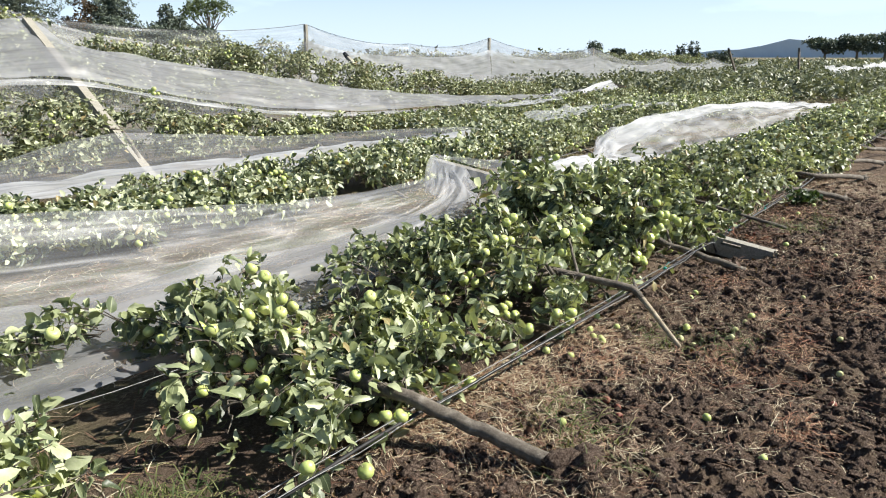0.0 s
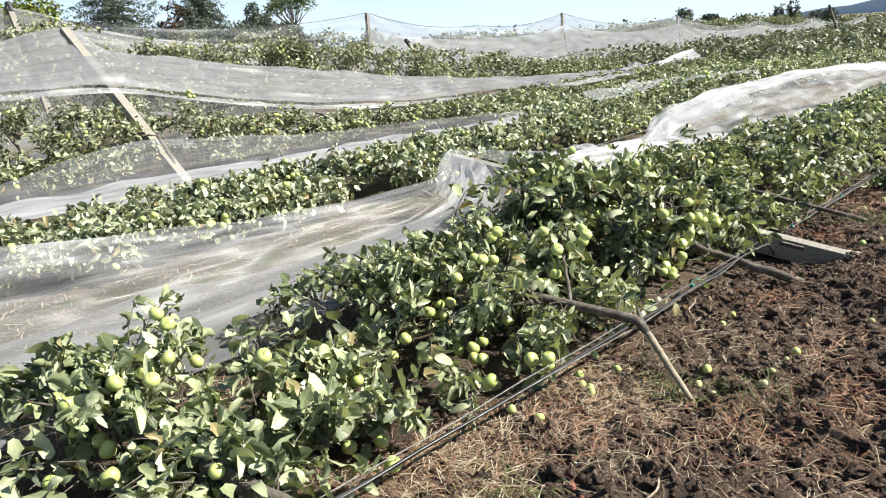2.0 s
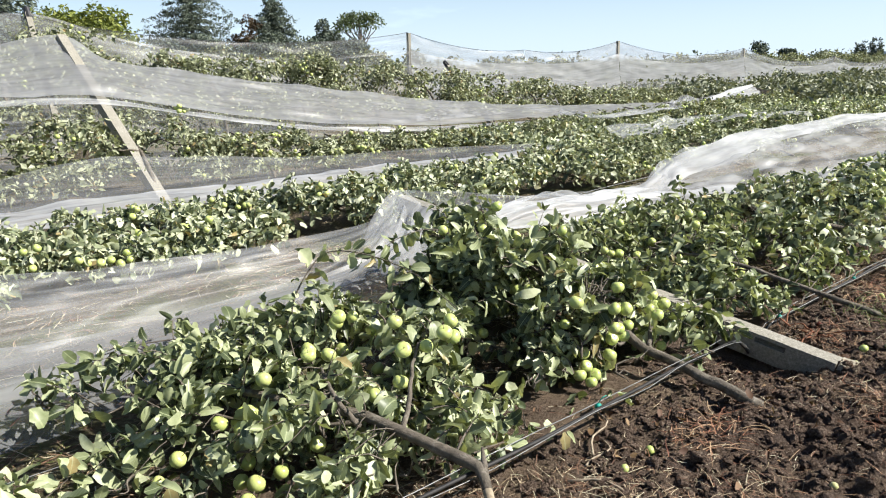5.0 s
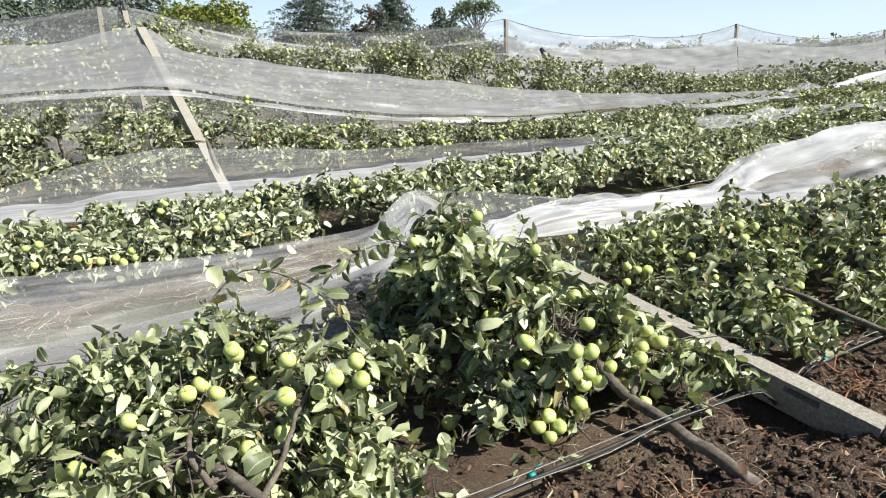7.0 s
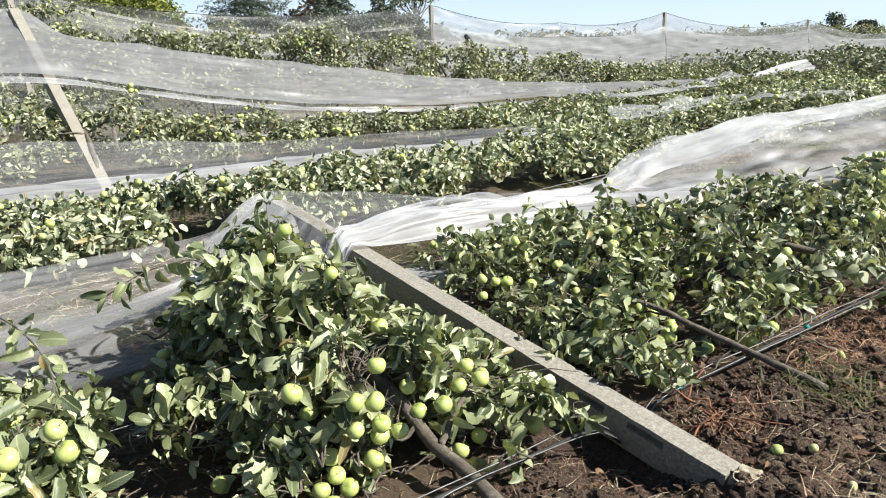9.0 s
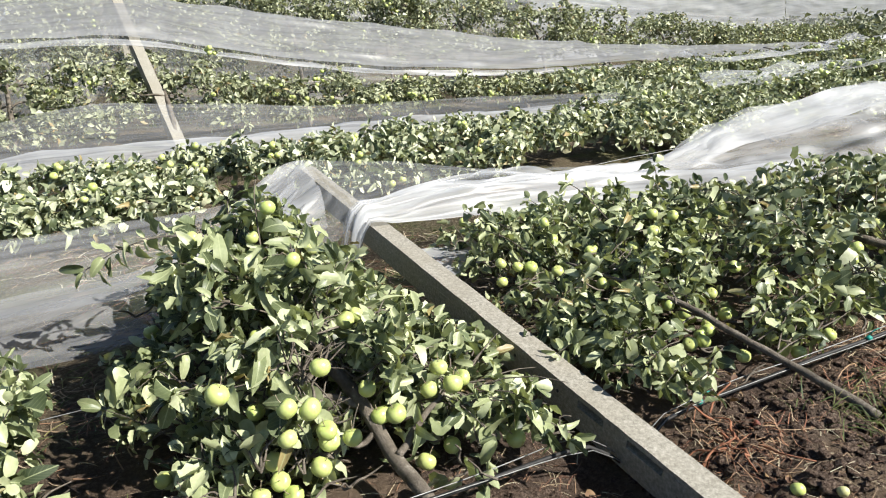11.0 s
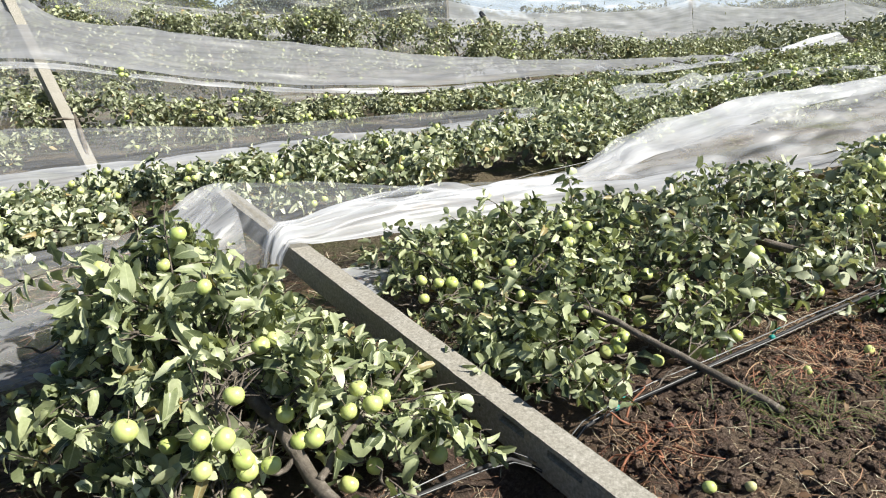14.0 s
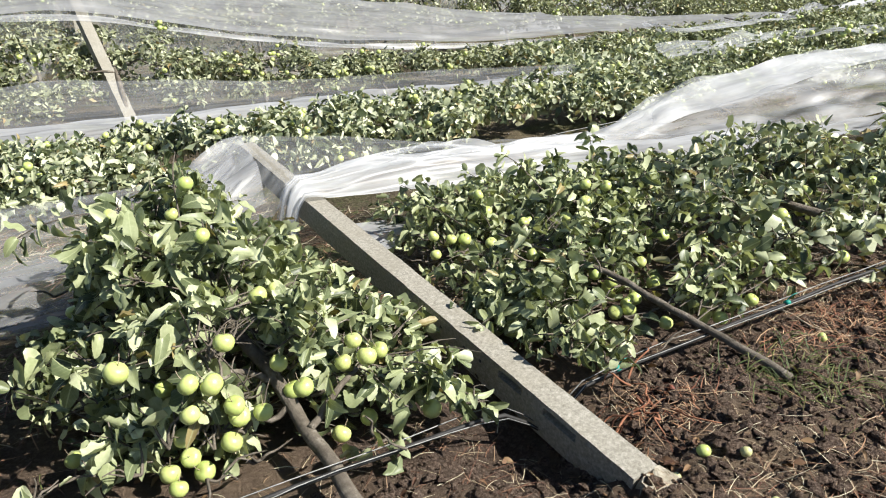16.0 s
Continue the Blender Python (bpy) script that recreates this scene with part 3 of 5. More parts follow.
        p = cl[k, :3] + d * (cl[k, 3:6] * r.uniform(1.0, 1.2) + 0.035)
        for q in range(r.integers(1, 5)):
            spots.append(p + r.normal(0, 0.045, 3) + [0, 0, -0.02])
    kept = []
    for p in spots:
        p[2] = max(p[2], 0.035 + max(0.0, on_ground(p[0], p[1])))
        if all(np.linalg.norm(p - k) > 0.06 for k in kept):
            kept.append(p)
    if joined:
        s = Soup()
        for p in kept:
            s.add(small_v * r.uniform(0.85, 1.15) + p, small_f)
        if kept:
            hang("fruit", s.mesh("fruit", APPLE), "small green apples", "stuff")
    else:
        for p in kept:
            m = Matrix.LocRotScale(Vector(p + inv), turn(r), Vector([r.uniform(0.78, 0.98)] * 3))
            fruit_ = part_mesh("apple", APPLE_MESH, root, "", m)
            if fine == 2:
                part_mesh("stalk", STALK_MESH, fruit_)
    return root


def lying_clumps(r, x0, x1, y0, y1, h, n, rmin=0.16, rmax=0.27):
    """Clumps filling the outline of a crown that lies on the ground, highest in the middle."""
    out = []
    for i in range(n):
        x, y = r.uniform(x0, x1), r.uniform(y0, y1)
        rad = r.uniform(rmin, rmax)
        u = abs((y - (y0 + y1) / 2) / ((y1 - y0) / 2 + 1e-6))
        top = h * (1 - 0.45 * u ** 2) * r.uniform(0.75, 1.08)
        out.append((x, y, max(top - rad * 0.85, 0.08), rad * 1.1, rad * 1.1, rad * 0.85))
    return out


# first row: the fruit that hangs on each crown
FRUIT_B = ((2.05, 1.84, 0.13), (2.10, 1.80, 0.12), (2.07, 2.02, 0.25), (2.11, 1.96, 0.05), (2.23, 1.87, 0.04), (2.10, 2.05, 0.04), (1.54, 1.75, 0.17), (2.75, 2.0, 0.05), (2.65, 2.08, 0.04), (2.45, 2.28, 0.45), (2.13, 2.55, 0.40), (1.88, 2.73, 0.35), (1.92, 2.52, 0.22), (1.95, 2.67, 0.19), (1.86, 2.37, 0.20), (1.89, 2.33, 0.22), (1.84, 3.19, 0.25), (1.49, 2.37, 0.17), (1.75, 2.65, 0.12), (1.79, 1.71, 0.05), (2.04, 2.67, 0.39), (2.66, 1.84, 0.05), (1.85, 3.10, 0.23), (2.44, 3.14, 0.44), (2.43, 3.02, 0.42), (2.27, 2.70, 0.40), (2.44, 2.82, 0.29), (2.41, 2.78, 0.17), (2.90, 2.31, 0.16), (1.42, 3.26, 0.35))
FRUIT_C = ((3.48, 2.10, 0.10), (3.55, 2.32, 0.07), (3.31, 1.91, 0.11), (3.54, 1.86, 0.14), (3.60, 1.81, 0.10), (4.27, 2.31, 0.51), (4.28, 2.64, 0.45), (4.32, 2.17, 0.43), (3.58, 2.54, 0.21), (3.50, 2.17, 0.08), (3.35, 1.88, 0.09), (3.57, 2.24, 0.09), (3.69, 2.28, 0.07), (3.56, 1.78, 0.16), (3.82, 2.22, 0.16), (4.03, 2.61, 0.37), (4.06, 2.50, 0.37), (4.21, 2.18, 0.44), (3.41, 2.55, 0.12), (3.69, 2.57, 0.21), (4.17, 2.60, 0.46), (4.30, 2.49, 0.24), (4.19, 2.18, 0.31), (4.35, 2.09, 0.50), (3.33, 2.56, 0.05), (3.96, 2.49, 0.40), (4.24, 2.68, 0.29), (4.50, 2.21, 0.41), (4.48, 2.20, 0.49), (3.69, 2.49, 0.24), (3.90, 3.54, 0.20), (3.76, 2.50, 0.35), (4.14, 2.53, 0.51))
FRUIT_D = ((5.26, 3.14, 0.61), (5.70, 2.98, 0.53), (5.54, 2.98, 0.73), (5.41, 2.02, 0.26), (5.21, 2.02, 0.04), (5.20, 2.08, 0.06), (5.26, 2.11, 0.15), (5.51, 2.82, 0.27), (5.37, 2.65, 0.33), (5.06, 3.32, 0.17), (5.48, 3.04, 0.60), (5.35, 2.55, 0.36), (5.59, 2.13, 0.30), (5.65, 2.16, 0.17), (5.43, 2.07, 0.19), (5.50, 2.05, 0.19), (5.26, 2.28, 0.24), (5.16, 2.71, 0.12), (5.11, 2.04, 0.46), (5.80, 2.10, 0.25), (5.97, 2.18, 0.21), (5.27, 2.10, 0.08), (5.23, 2.12, 0.04), (5.30, 2.07, 0.035), (5.86, 2.06, 0.035), (6.05, 1.95, 0.06), (5.74, 2.02, 0.03), (5.28, 1.95, 0.41), (5.34, 1.93, 0.40), (5.27, 1.94, 0.32))
FRUIT_D2 = ((5.41, 2.03, 0.47), (5.24, 2.21, 0.28), (5.47, 2.43, 0.68), (5.75, 3.14, 0.40), (5.82, 3.20, 0.29), (5.88, 3.22, 0.31), (5.73, 2.57, 0.37), (5.85, 2.12, 0.31), (5.87, 2.06, 0.27), (5.60, 2.32, 0.47), (5.39, 2.05, 0.12), (5.62, 2.11, 0.2), (4.95, 2.36, 0.04))
FRUIT_E = ((7.02, 2.67, 0.19), (7.08, 2.66, 0.20), (6.70, 3.07, 0.24), (6.82, 3.10, 0.19), (6.89, 3.08, 0.18), (7.00, 3.00, 0.16), (6.72, 3.09, 0.13), (6.91, 3.82, 0.24), (7.57, 2.94, 0.39), (7.68, 2.90, 0.37), (7.47, 2.82, 0.34), (7.13, 2.35, 0.17), (7.22, 2.36, 0.08), (7.22, 2.00, 0.04), (7.63, 2.43, 0.23), (7.51, 2.45, 0.11), (7.40, 2.89, 0.25), (7.33, 2.59, 0.21), (7.29, 2.26, 0.04), (7.23, 2.25, 0.04), (7.12, 2.20, 0.04), (7.50, 2.35, 0.04), (7.97, 2.47, 0.12), (7.70, 1.95, 0.04), (7.23, 3.03, 0.22), (7.45, 1.91, 0.03), (7.19, 2.31, 0.13), (7.28, 3.07, 0.2))
# base, bends and end of the trunk, crown x from-to, y from-to, height, fruit
NEAR_TREES = [
    (((0.75, 1.15, -0.02), (0.7, 1.7, 0.16), (0.7, 2.5, 0.25), (0.6, 3.2, 0.3)), (0.1, 0.75), (1.8, 3.1), 0.42, ()),
    (((2.36, 1.24, -0.02), (2.25, 1.64, 0.1), (2.13, 1.9, 0.2), (1.95, 3.0, 0.3)), (1.5, 2.7), (2.2, 3.25), 0.46, FRUIT_B),
    (((3.90, 1.27, -0.03), (4.125, 1.65, 0.182), (3.98, 2.15, 0.25), (3.72, 2.6, 0.28), (3.6, 3.2, 0.3)), (3.35, 4.42), (1.95, 3.4), 0.46, FRUIT_C),
    (((5.65, 1.40, -0.02), (5.635, 1.75, 0.055), (5.615, 2.02, 0.115), (5.57, 2.2, 0.25), (5.48, 2.5, 0.42), (5.4, 3.1, 0.5)), (5.2, 5.7), (1.85, 3.3), 0.62, FRUIT_D + FRUIT_D2),
    (((7.33, 1.48, -0.01), (7.27, 1.8, 0.065), (7.2, 2.1, 0.14), (7.14, 2.35, 0.2), (6.98, 2.9, 0.24)), (6.72, 7.95), (2.0, 3.6), 0.4, FRUIT_E),
    (((9.15, 1.28, 0.02), (8.92, 1.55, 0.10), (8.7, 1.85, 0.15), (8.45, 2.2, 0.25), (8.3, 2.9, 0.35)), (7.95, 9.6), (1.95, 3.4), 0.5, ((8.5, 2.3, 0.22), (8.4, 2.35, 0.18), (8.46, 2.4, 0.16), (8.2, 2.05, 0.08), (8.35, 1.95, 0.1), (8.6, 2.35, 0.3))),
]
SLOPE = (np.array((6.449, 1.400, -0.07)), np.array((0.557, -0.093, 0.825)), 5.64)  # towards the lying post
WHIPS = {
    2: (((4.05, 2.75, 0.36), (4.08, 2.81, 0.51), (4.19, 2.84, 0.64), (4.30, 2.84, 0.71), (4.42, 2.7, 0.70), (4.5, 2.45, 0.64), (4.51, 2.2, 0.54)), ((3.9, 2.9, 0.32), (3.75, 3.1, 0.36), (3.55, 3.25, 0.35), (3.3, 3.35, 0.3))),
    3: (((5.4, 3.0, 0.5), (5.22, 3.15, 0.62), (5.02, 3.22, 0.6), (4.85, 3.25, 0.52)), ((5.5, 3.0, 0.55), (5.52, 3.1, 0.74), (5.56, 3.2, 0.82))),
    4: (((7.7, 3.0, 0.3), (7.75, 3.1, 0.5), (7.82, 3.2, 0.58)), ((7.45, 3.1, 0.3), (7.4, 3.3, 0.45), (7.36, 3.4, 0.5))),
}
ARMS = {
    2: (((4.04, 1.98, 0.22), (4.12, 2.05, 0.27), (4.22, 2.14, 0.37), (4.30, 2.2, 0.44)), ((3.93, 2.1, 0.24), (3.88, 2.15, 0.33), (3.9, 2.25, 0.36), (3.96, 2.4, 0.37))),
    3: (((5.62, 1.98, 0.12), (5.74, 2.05, 0.17), (5.86, 2.12, 0.2), (5.95, 2.2, 0.18)), ((5.58, 2.17, 0.22), (5.47, 2.2, 0.27), (5.38, 2.15, 0.3))),
}
for i, (trunk, xs, ys, h, fruit) in enumerate(NEAR_TREES):
    r = np.random.default_rng(100 + i)
    cl = lying_clumps(r, *xs, *ys, h, 36 if i == 4 else 34, 0.12, 0.22)
    if i in (1, 2):  # the crowns sink towards one side
        cap_ = ([2.2, 2.5, 2.9], [0.5, 0.34, 0.2]) if i == 1 else ([3.3, 3.7, 4.1, 4.4], [0.3, 0.37, 0.46, 0.55])
        cl = [(x, y, min(z, float(np.interp(x, *cap_)) - 0.75 * c), a, b_, c) for x, y, z, a, b_, c in cl]
    if 0 < i < 5:
        if i == 4:
            cl += [(r.uniform(6.74, 7.35), y_, r.uniform(0.12, 0.22), 0.15, 0.15, 0.13) for y_ in np.linspace(1.95, 3.6, 22)]
            cl += [(x, r.uniform(3.35, 3.7), r.uniform(0.16, 0.24), 0.16, 0.15, 0.13) for x in np.linspace(6.75, 8.2, 10)]
        cl += [(x, r.uniform(1.84, 2.0), r.uniform(0.1, 0.2), 0.14, 0.13, 0.12) for x in np.linspace(*((1.85, 2.7), (3.3, 4.4), (5.25, 5.8), (6.85, 7.3))[i - 1], (8, 9, 6, 3)[i - 1])]
    if i == 0:
        cl += [(0.9, 2.5, 0.14, 0.13, 0.13, 0.12), (0.98, 2.35, 0.1, 0.13, 0.12, 0.1), (1.1, 2.72, 0.2, 0.08, 0.08, 0.14)]
    if i == 1:
        cl += [(1.28, 3.42, 0.24, 0.11, 0.08, 0.07), (1.42, 3.38, 0.26, 0.1, 0.08, 0.07), (1.57, 3.3, 0.27, 0.11, 0.08, 0.08), (1.15, 3.46, 0.22, 0.1, 0.08, 0.07)]
    if i == 1:
        cl += [(2.83, 2.56, 0.1, 0.13, 0.13, 0.12), (2.96, 2.31, 0.09, 0.13, 0.13, 0.11), (2.82, 2.12, 0.09, 0.13, 0.12, 0.1), (2.7, 2.3, 0.12, 0.13, 0.13, 0.12), (2.0, 2.35, 0.12, 0.13, 0.13, 0.12), (2.2, 2.15, 0.1, 0.13, 0.12, 0.1), (2.35, 2.25, 0.1, 0.12, 0.12, 0.1), (2.55, 2.1, 0.09, 0.12, 0.12, 0.09)]
    if i == 2:
        cl += [(3.25, 2.56, 0.12, 0.13, 0.13, 0.11), (3.13, 2.24, 0.09, 0.12, 0.12, 0.1), (3.1, 1.99, 0.09, 0.11, 0.11, 0.1), (3.22, 1.9, 0.09, 0.12, 0.1, 0.1), (3.11, 3.2, 0.22, 0.12, 0.12, 0.1), (3.3, 3.2, 0.26, 0.13, 0.13, 0.11), (4.52, 1.95, 0.1, 0.11, 0.1, 0.1), (4.6, 2.2, 0.14, 0.11, 0.12, 0.11), (4.6, 2.45, 0.2, 0.11, 0.13, 0.12), (4.5, 2.7, 0.28, 0.12, 0.13, 0.12)]
    if i == 3:
        cl += [(r.uniform(4.86, 5.08), y_, r.uniform(0.04, 0.12), 0.12, 0.15, 0.09) for y_ in np.linspace(2.65, 3.2, 5)] + [(4.84, 2.0, 0.12, 0.09, 0.09, 0.07)] + [(r.uniform(5.02, 5.15), y_, r.uniform(0.05, 0.13), 0.1, 0.12, 0.09) for y_ in np.linspace(2.25, 2.55, 5)]
        cl += [(4.98, 2.75, 0.16, 0.12, 0.14, 0.12), (5.02, 2.48, 0.15, 0.11, 0.12, 0.11), (5.1, 2.2, 0.13, 0.11, 0.12, 0.11), (5.0, 3.2, 0.3, 0.13, 0.13, 0.12)]
        cl += [(5.85, 1.75, 0.14, 0.15, 0.13, 0.12), (6.0, 1.85, 0.17, 0.14, 0.13, 0.12), (5.95, 2.15, 0.24, 0.16, 0.15, 0.13), (5.3, 1.8, 0.18, 0.15, 0.13, 0.13)]
        cl += [(r.uniform(5.7, 6.05) - 0.06 * (y_ - 2), y_, r.uniform(0.11, 0.2), 0.15, 0.16, 0.12) for y_ in np.linspace(2.0, 3.4, 13)]
        cl += [(6.08 + 0.03 * k, 1.85 + 0.13 * k, 0.09, 0.1, 0.11, 0.09) for k in range(6)]
        cl += [(r.uniform(5.3, 5.85), y_, r.uniform(0.38, 0.5), 0.15, 0.15, 0.13) for y_ in np.linspace(2.3, 3.3, 9)]
        cl += [(5.6, 3.45, 0.46, 0.16, 0.16, 0.13), (5.5, 3.4, 0.5, 0.16, 0.16, 0.13), (5.25, 3.2, 0.47, 0.16, 0.16, 0.13)]
    if i == 2:
        cl += [(x, r.uniform(1.86, 2.05), r.uniform(0.05, 0.1), 0.12, 0.11, 0.09) for x in np.linspace(3.25, 4.6, 13)]
    if i == 1:
        cl += [(x, r.uniform(1.84, 2.05), r.uniform(0.05, 0.1), 0.12, 0.11, 0.09) for x in np.linspace(1.7, 2.75, 8)]
    if i == 3:
        cl += [(x, r.uniform(1.83, 1.97), r.uniform(0.06, 0.1), 0.11, 0.1, 0.09) for x in np.linspace(5.76, 6.12, 6)]
        cl += [(5.1, 2.14, 0.4, 0.11, 0.1, 0.1), (5.14, 2.22, 0.28, 0.12, 0.11, 0.11), (5.08, 2.32, 0.36, 0.12, 0.12, 0.1), (5.2, 2.2, 0.48, 0.12, 0.1, 0.09)]
    if i == 1:
        cl = [c for c in cl if not (c[0] > 2.5 and c[1] > 2.5)]
    if i == 1:  # the crown ends along a slanting line, but for the stems that lie on the net
        cl = [c for c in cl if c[1] + c[4] * 0.8 < 1.62 * (c[0] - c[3] * 0.3) + 0.1 or (c[1] > 3.05 and c[2] > 0.2 and c[5] < 0.15)]
    if i == 3:  # low towards the lying post
        cl = [(x, y, min(z, 0.09), a, b_, min(c, 0.09)) if x > 5.72 else (x, y, z, a, b_, c) for x, y, z, a, b_, c in cl]
        cl += [(x, r.uniform(2.14, 2.28), r.uniform(0.05, 0.1), 0.11, 0.1, 0.08) for x in np.linspace(4.95, 5.62, 9)]
    if i == 4:
        cl += [(r.uniform(6.63, 6.72), y_, 0.01 + 0.06 * (y_ - 2.0), 0.1, 0.12, 0.07) for y_ in np.linspace(2.08, 3.4, 12)]
    if 0 < i < 5:  # fruit hangs in front of the leaf mass
        front = {1: ([1.5, 2.7], [1.96, 1.96]), 2: ([3.3, 3.7, 4.0, 4.5], [1.96, 2.04, 2.24, 2.26]), 3: ([4.8, 5.1, 5.2, 5.7, 6.1], [2.05, 2.1, 2.08, 2.16, 2.04]), 4: ([6.7, 7.3, 7.9], [2.1, 2.14, 2.06])}[i]
        cl = [(x, y if (z + c < 0.24 and not (i == 3 and x < 5.72)) else max(y, float(np.interp(x, *front))), z, a, b_, c) for x, y, z, a, b_, c in cl]
    if i == 3:
        cl += [(r.uniform(5.82, 6.22) - 0.06 * (y_ - 2), y_, r.uniform(0.08, 0.16), 0.14, 0.14, 0.11) for y_ in np.linspace(2.1, 3.7, 22)]
        cl += [(x, r.uniform(1.92, 2.06), r.uniform(0.06, 0.13), 0.11, 0.1, 0.09) for x in np.linspace(5.12, 5.5, 8)]
    if i in (3, 4):  # the lower trunk lies bare
        bare = catmull(trunk, 44)[:20 if i == 4 else 16]
        cl = [c for c in cl if np.min(np.linalg.norm((bare - c[:3]) * [1, 1, 0.8], axis=1)) > (0.13 if i == 4 else 0.14)]
    if i == 4:
        cl += [(r.uniform(6.58, 6.85), y_, 0.02 + 0.07 * (y_ - 2.0), 0.11, 0.12, 0.08) for y_ in np.linspace(2.0, 3.5, 14)]
        cl += [(6.81, 2.02, 0.1, 0.11, 0.11, 0.1), (6.95, 1.9, 0.08, 0.1, 0.09, 0.08), (6.83, 2.2, 0.12, 0.12, 0.12, 0.11), (6.76, 1.86, 0.06, 0.09, 0.08, 0.07), (7.07, 1.84, 0.07, 0.09, 0.07, 0.07), (6.76, 2.45, 0.12, 0.12, 0.13, 0.11), (6.74, 2.75, 0.14, 0.12, 0.14, 0.11)]
        cl += [(x, r.uniform(1.97, 2.1), r.uniform(0.05, 0.1), 0.11, 0.1, 0.09) for x in np.linspace(6.78, 7.12, 6)] + [(x, r.uniform(1.9, 2.02), r.uniform(0.05, 0.09), 0.11, 0.1, 0.09) for x in np.linspace(7.4, 8.0, 6)]
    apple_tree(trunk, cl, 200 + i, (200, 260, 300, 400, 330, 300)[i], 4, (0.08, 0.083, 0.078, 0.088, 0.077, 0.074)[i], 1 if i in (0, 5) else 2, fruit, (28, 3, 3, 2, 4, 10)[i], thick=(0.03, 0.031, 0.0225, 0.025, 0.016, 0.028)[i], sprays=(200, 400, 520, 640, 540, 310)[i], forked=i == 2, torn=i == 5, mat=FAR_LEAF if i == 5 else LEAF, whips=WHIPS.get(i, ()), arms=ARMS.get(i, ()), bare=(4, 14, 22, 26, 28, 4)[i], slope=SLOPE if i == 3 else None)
for i in range(11):
    x = 11.1 + 1.75 * i
    r = np.random.default_rng(130 + i)
    near = i < 3
    trunk = ((x - 0.15, 1.36, 0.02), (x - 0.7, 1.52, 0.1), (x - 1.4, 1.77, 0.18), (x - 1.4, 2.6, 0.3))
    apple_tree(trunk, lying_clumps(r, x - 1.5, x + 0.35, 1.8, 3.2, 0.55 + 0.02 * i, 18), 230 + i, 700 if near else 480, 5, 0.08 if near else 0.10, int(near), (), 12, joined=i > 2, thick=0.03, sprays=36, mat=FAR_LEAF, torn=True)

# second row
for i in range(15):
    x = 1.6 + 1.75 * i
    r = np.random.default_rng(150 + i)
    h = float(np.interp(x, [0, 3, 6, 7.6, 8.6, 9.2, 10, 11, 12], [0.28, 0.31, 0.37, 0.31, 0.38, 0.28, 0.38, 0.52, 0.54]))
    h *= r.uniform(0.85, 1.2)
    trunk = ((x, 5.7, -0.14), (x - 0.05, 6.1, 0.02), (x - 0.2, 6.6, h * 0.35), (x - 0.2, 7.3, h * 0.5))
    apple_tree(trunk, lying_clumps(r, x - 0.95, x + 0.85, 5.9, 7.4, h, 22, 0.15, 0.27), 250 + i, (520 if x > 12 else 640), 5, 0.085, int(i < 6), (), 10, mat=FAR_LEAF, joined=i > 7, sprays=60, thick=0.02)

# third row, leaning over
for i in range(17):
    x = 0.6 + 1.9 * i
    r = np.random.default_rng(170 + i)
    h = float(np.interp(x, [0, 6, 7.5, 10, 12, 16, 24], [1.1, 1.05, 0.72, 0.42, 0.32, 0.35, 0.5]))
    trunk = ((x, 10.5, -0.25), (x, 10.9, 0.3 * h), (x, 11.5, 0.6 * h), (x, 12.2, 0.85 * h))
    cl = lying_clumps(r, x - 1.0, x + 0.95, 10.6, 11.5, h, 20, 0.14, 0.28) + lying_clumps(r, x - 1.0, x + 0.95, 10.4, 11.2, h * 0.5, 18 if i < 4 else 10, 0.14, 0.25)
    if i < 4:
        cl += [(x + r.uniform(-1, 1), r.uniform(10.3, 10.7), r.uniform(0.0, 0.35), 0.2, 0.2, 0.17) for _ in range(9)]
    cl = [(a, b + (0.75 if 5.9 < a < 6.65 else 0), *rest) for a, b, *rest in cl]
    apple_tree(trunk, cl, 270 + i, 950 if i < 3 else 620, 5, 0.10, False, (), 9, mat=DULL_LEAF, joined=True, label="apple tree leaning over with green apples", group="leaning apple trees")

# fourth row, leaning
for i in range(16):
    x = 1.5 + 2.0 * i
    r = np.random.default_rng(190 + i)
    h = float(np.interp(x, [0, 8, 12, 16, 19, 21, 27, 30], [2.0, 1.95, 1.75, 1.4, 1.18, 0.8, 0.5, 0.42]))
    trunk = ((x, 14.9, -0.25), (x, 15.2, 0.4 * h), (x, 15.6, 0.7 * h), (x, 16.1, 0.9 * h))
    cl = lying_clumps(r, x - 1.0, x + 1.0, 14.9, 16.0, h, 16, 0.22, 0.38) + lying_clumps(r, x - 1.0, x + 1.0, 14.8, 15.6, h * 0.6, 10, 0.22, 0.38)
    cl += [(x + r.uniform(-1, 1), r.uniform(15.2, 15.8), h - 0.22 + r.uniform(-0.12, 0.08), 0.34, 0.3, 0.24) for _ in range(9)]
    if i in (2, 3):
        cl += [(r.uniform(5.7, 7.5), r.uniform(15.7, 16.1), r.uniform(2.08, 2.28), 0.24, 0.22, 0.14) for _ in range(6)]
    apple_tree(trunk, cl, 290 + i, 950 if x < 13 else 620, 5, 0.11, False, (), 6, mat=DULL_LEAF, joined=True, label="apple tree leaning over behind the nets", group="leaning apple trees")

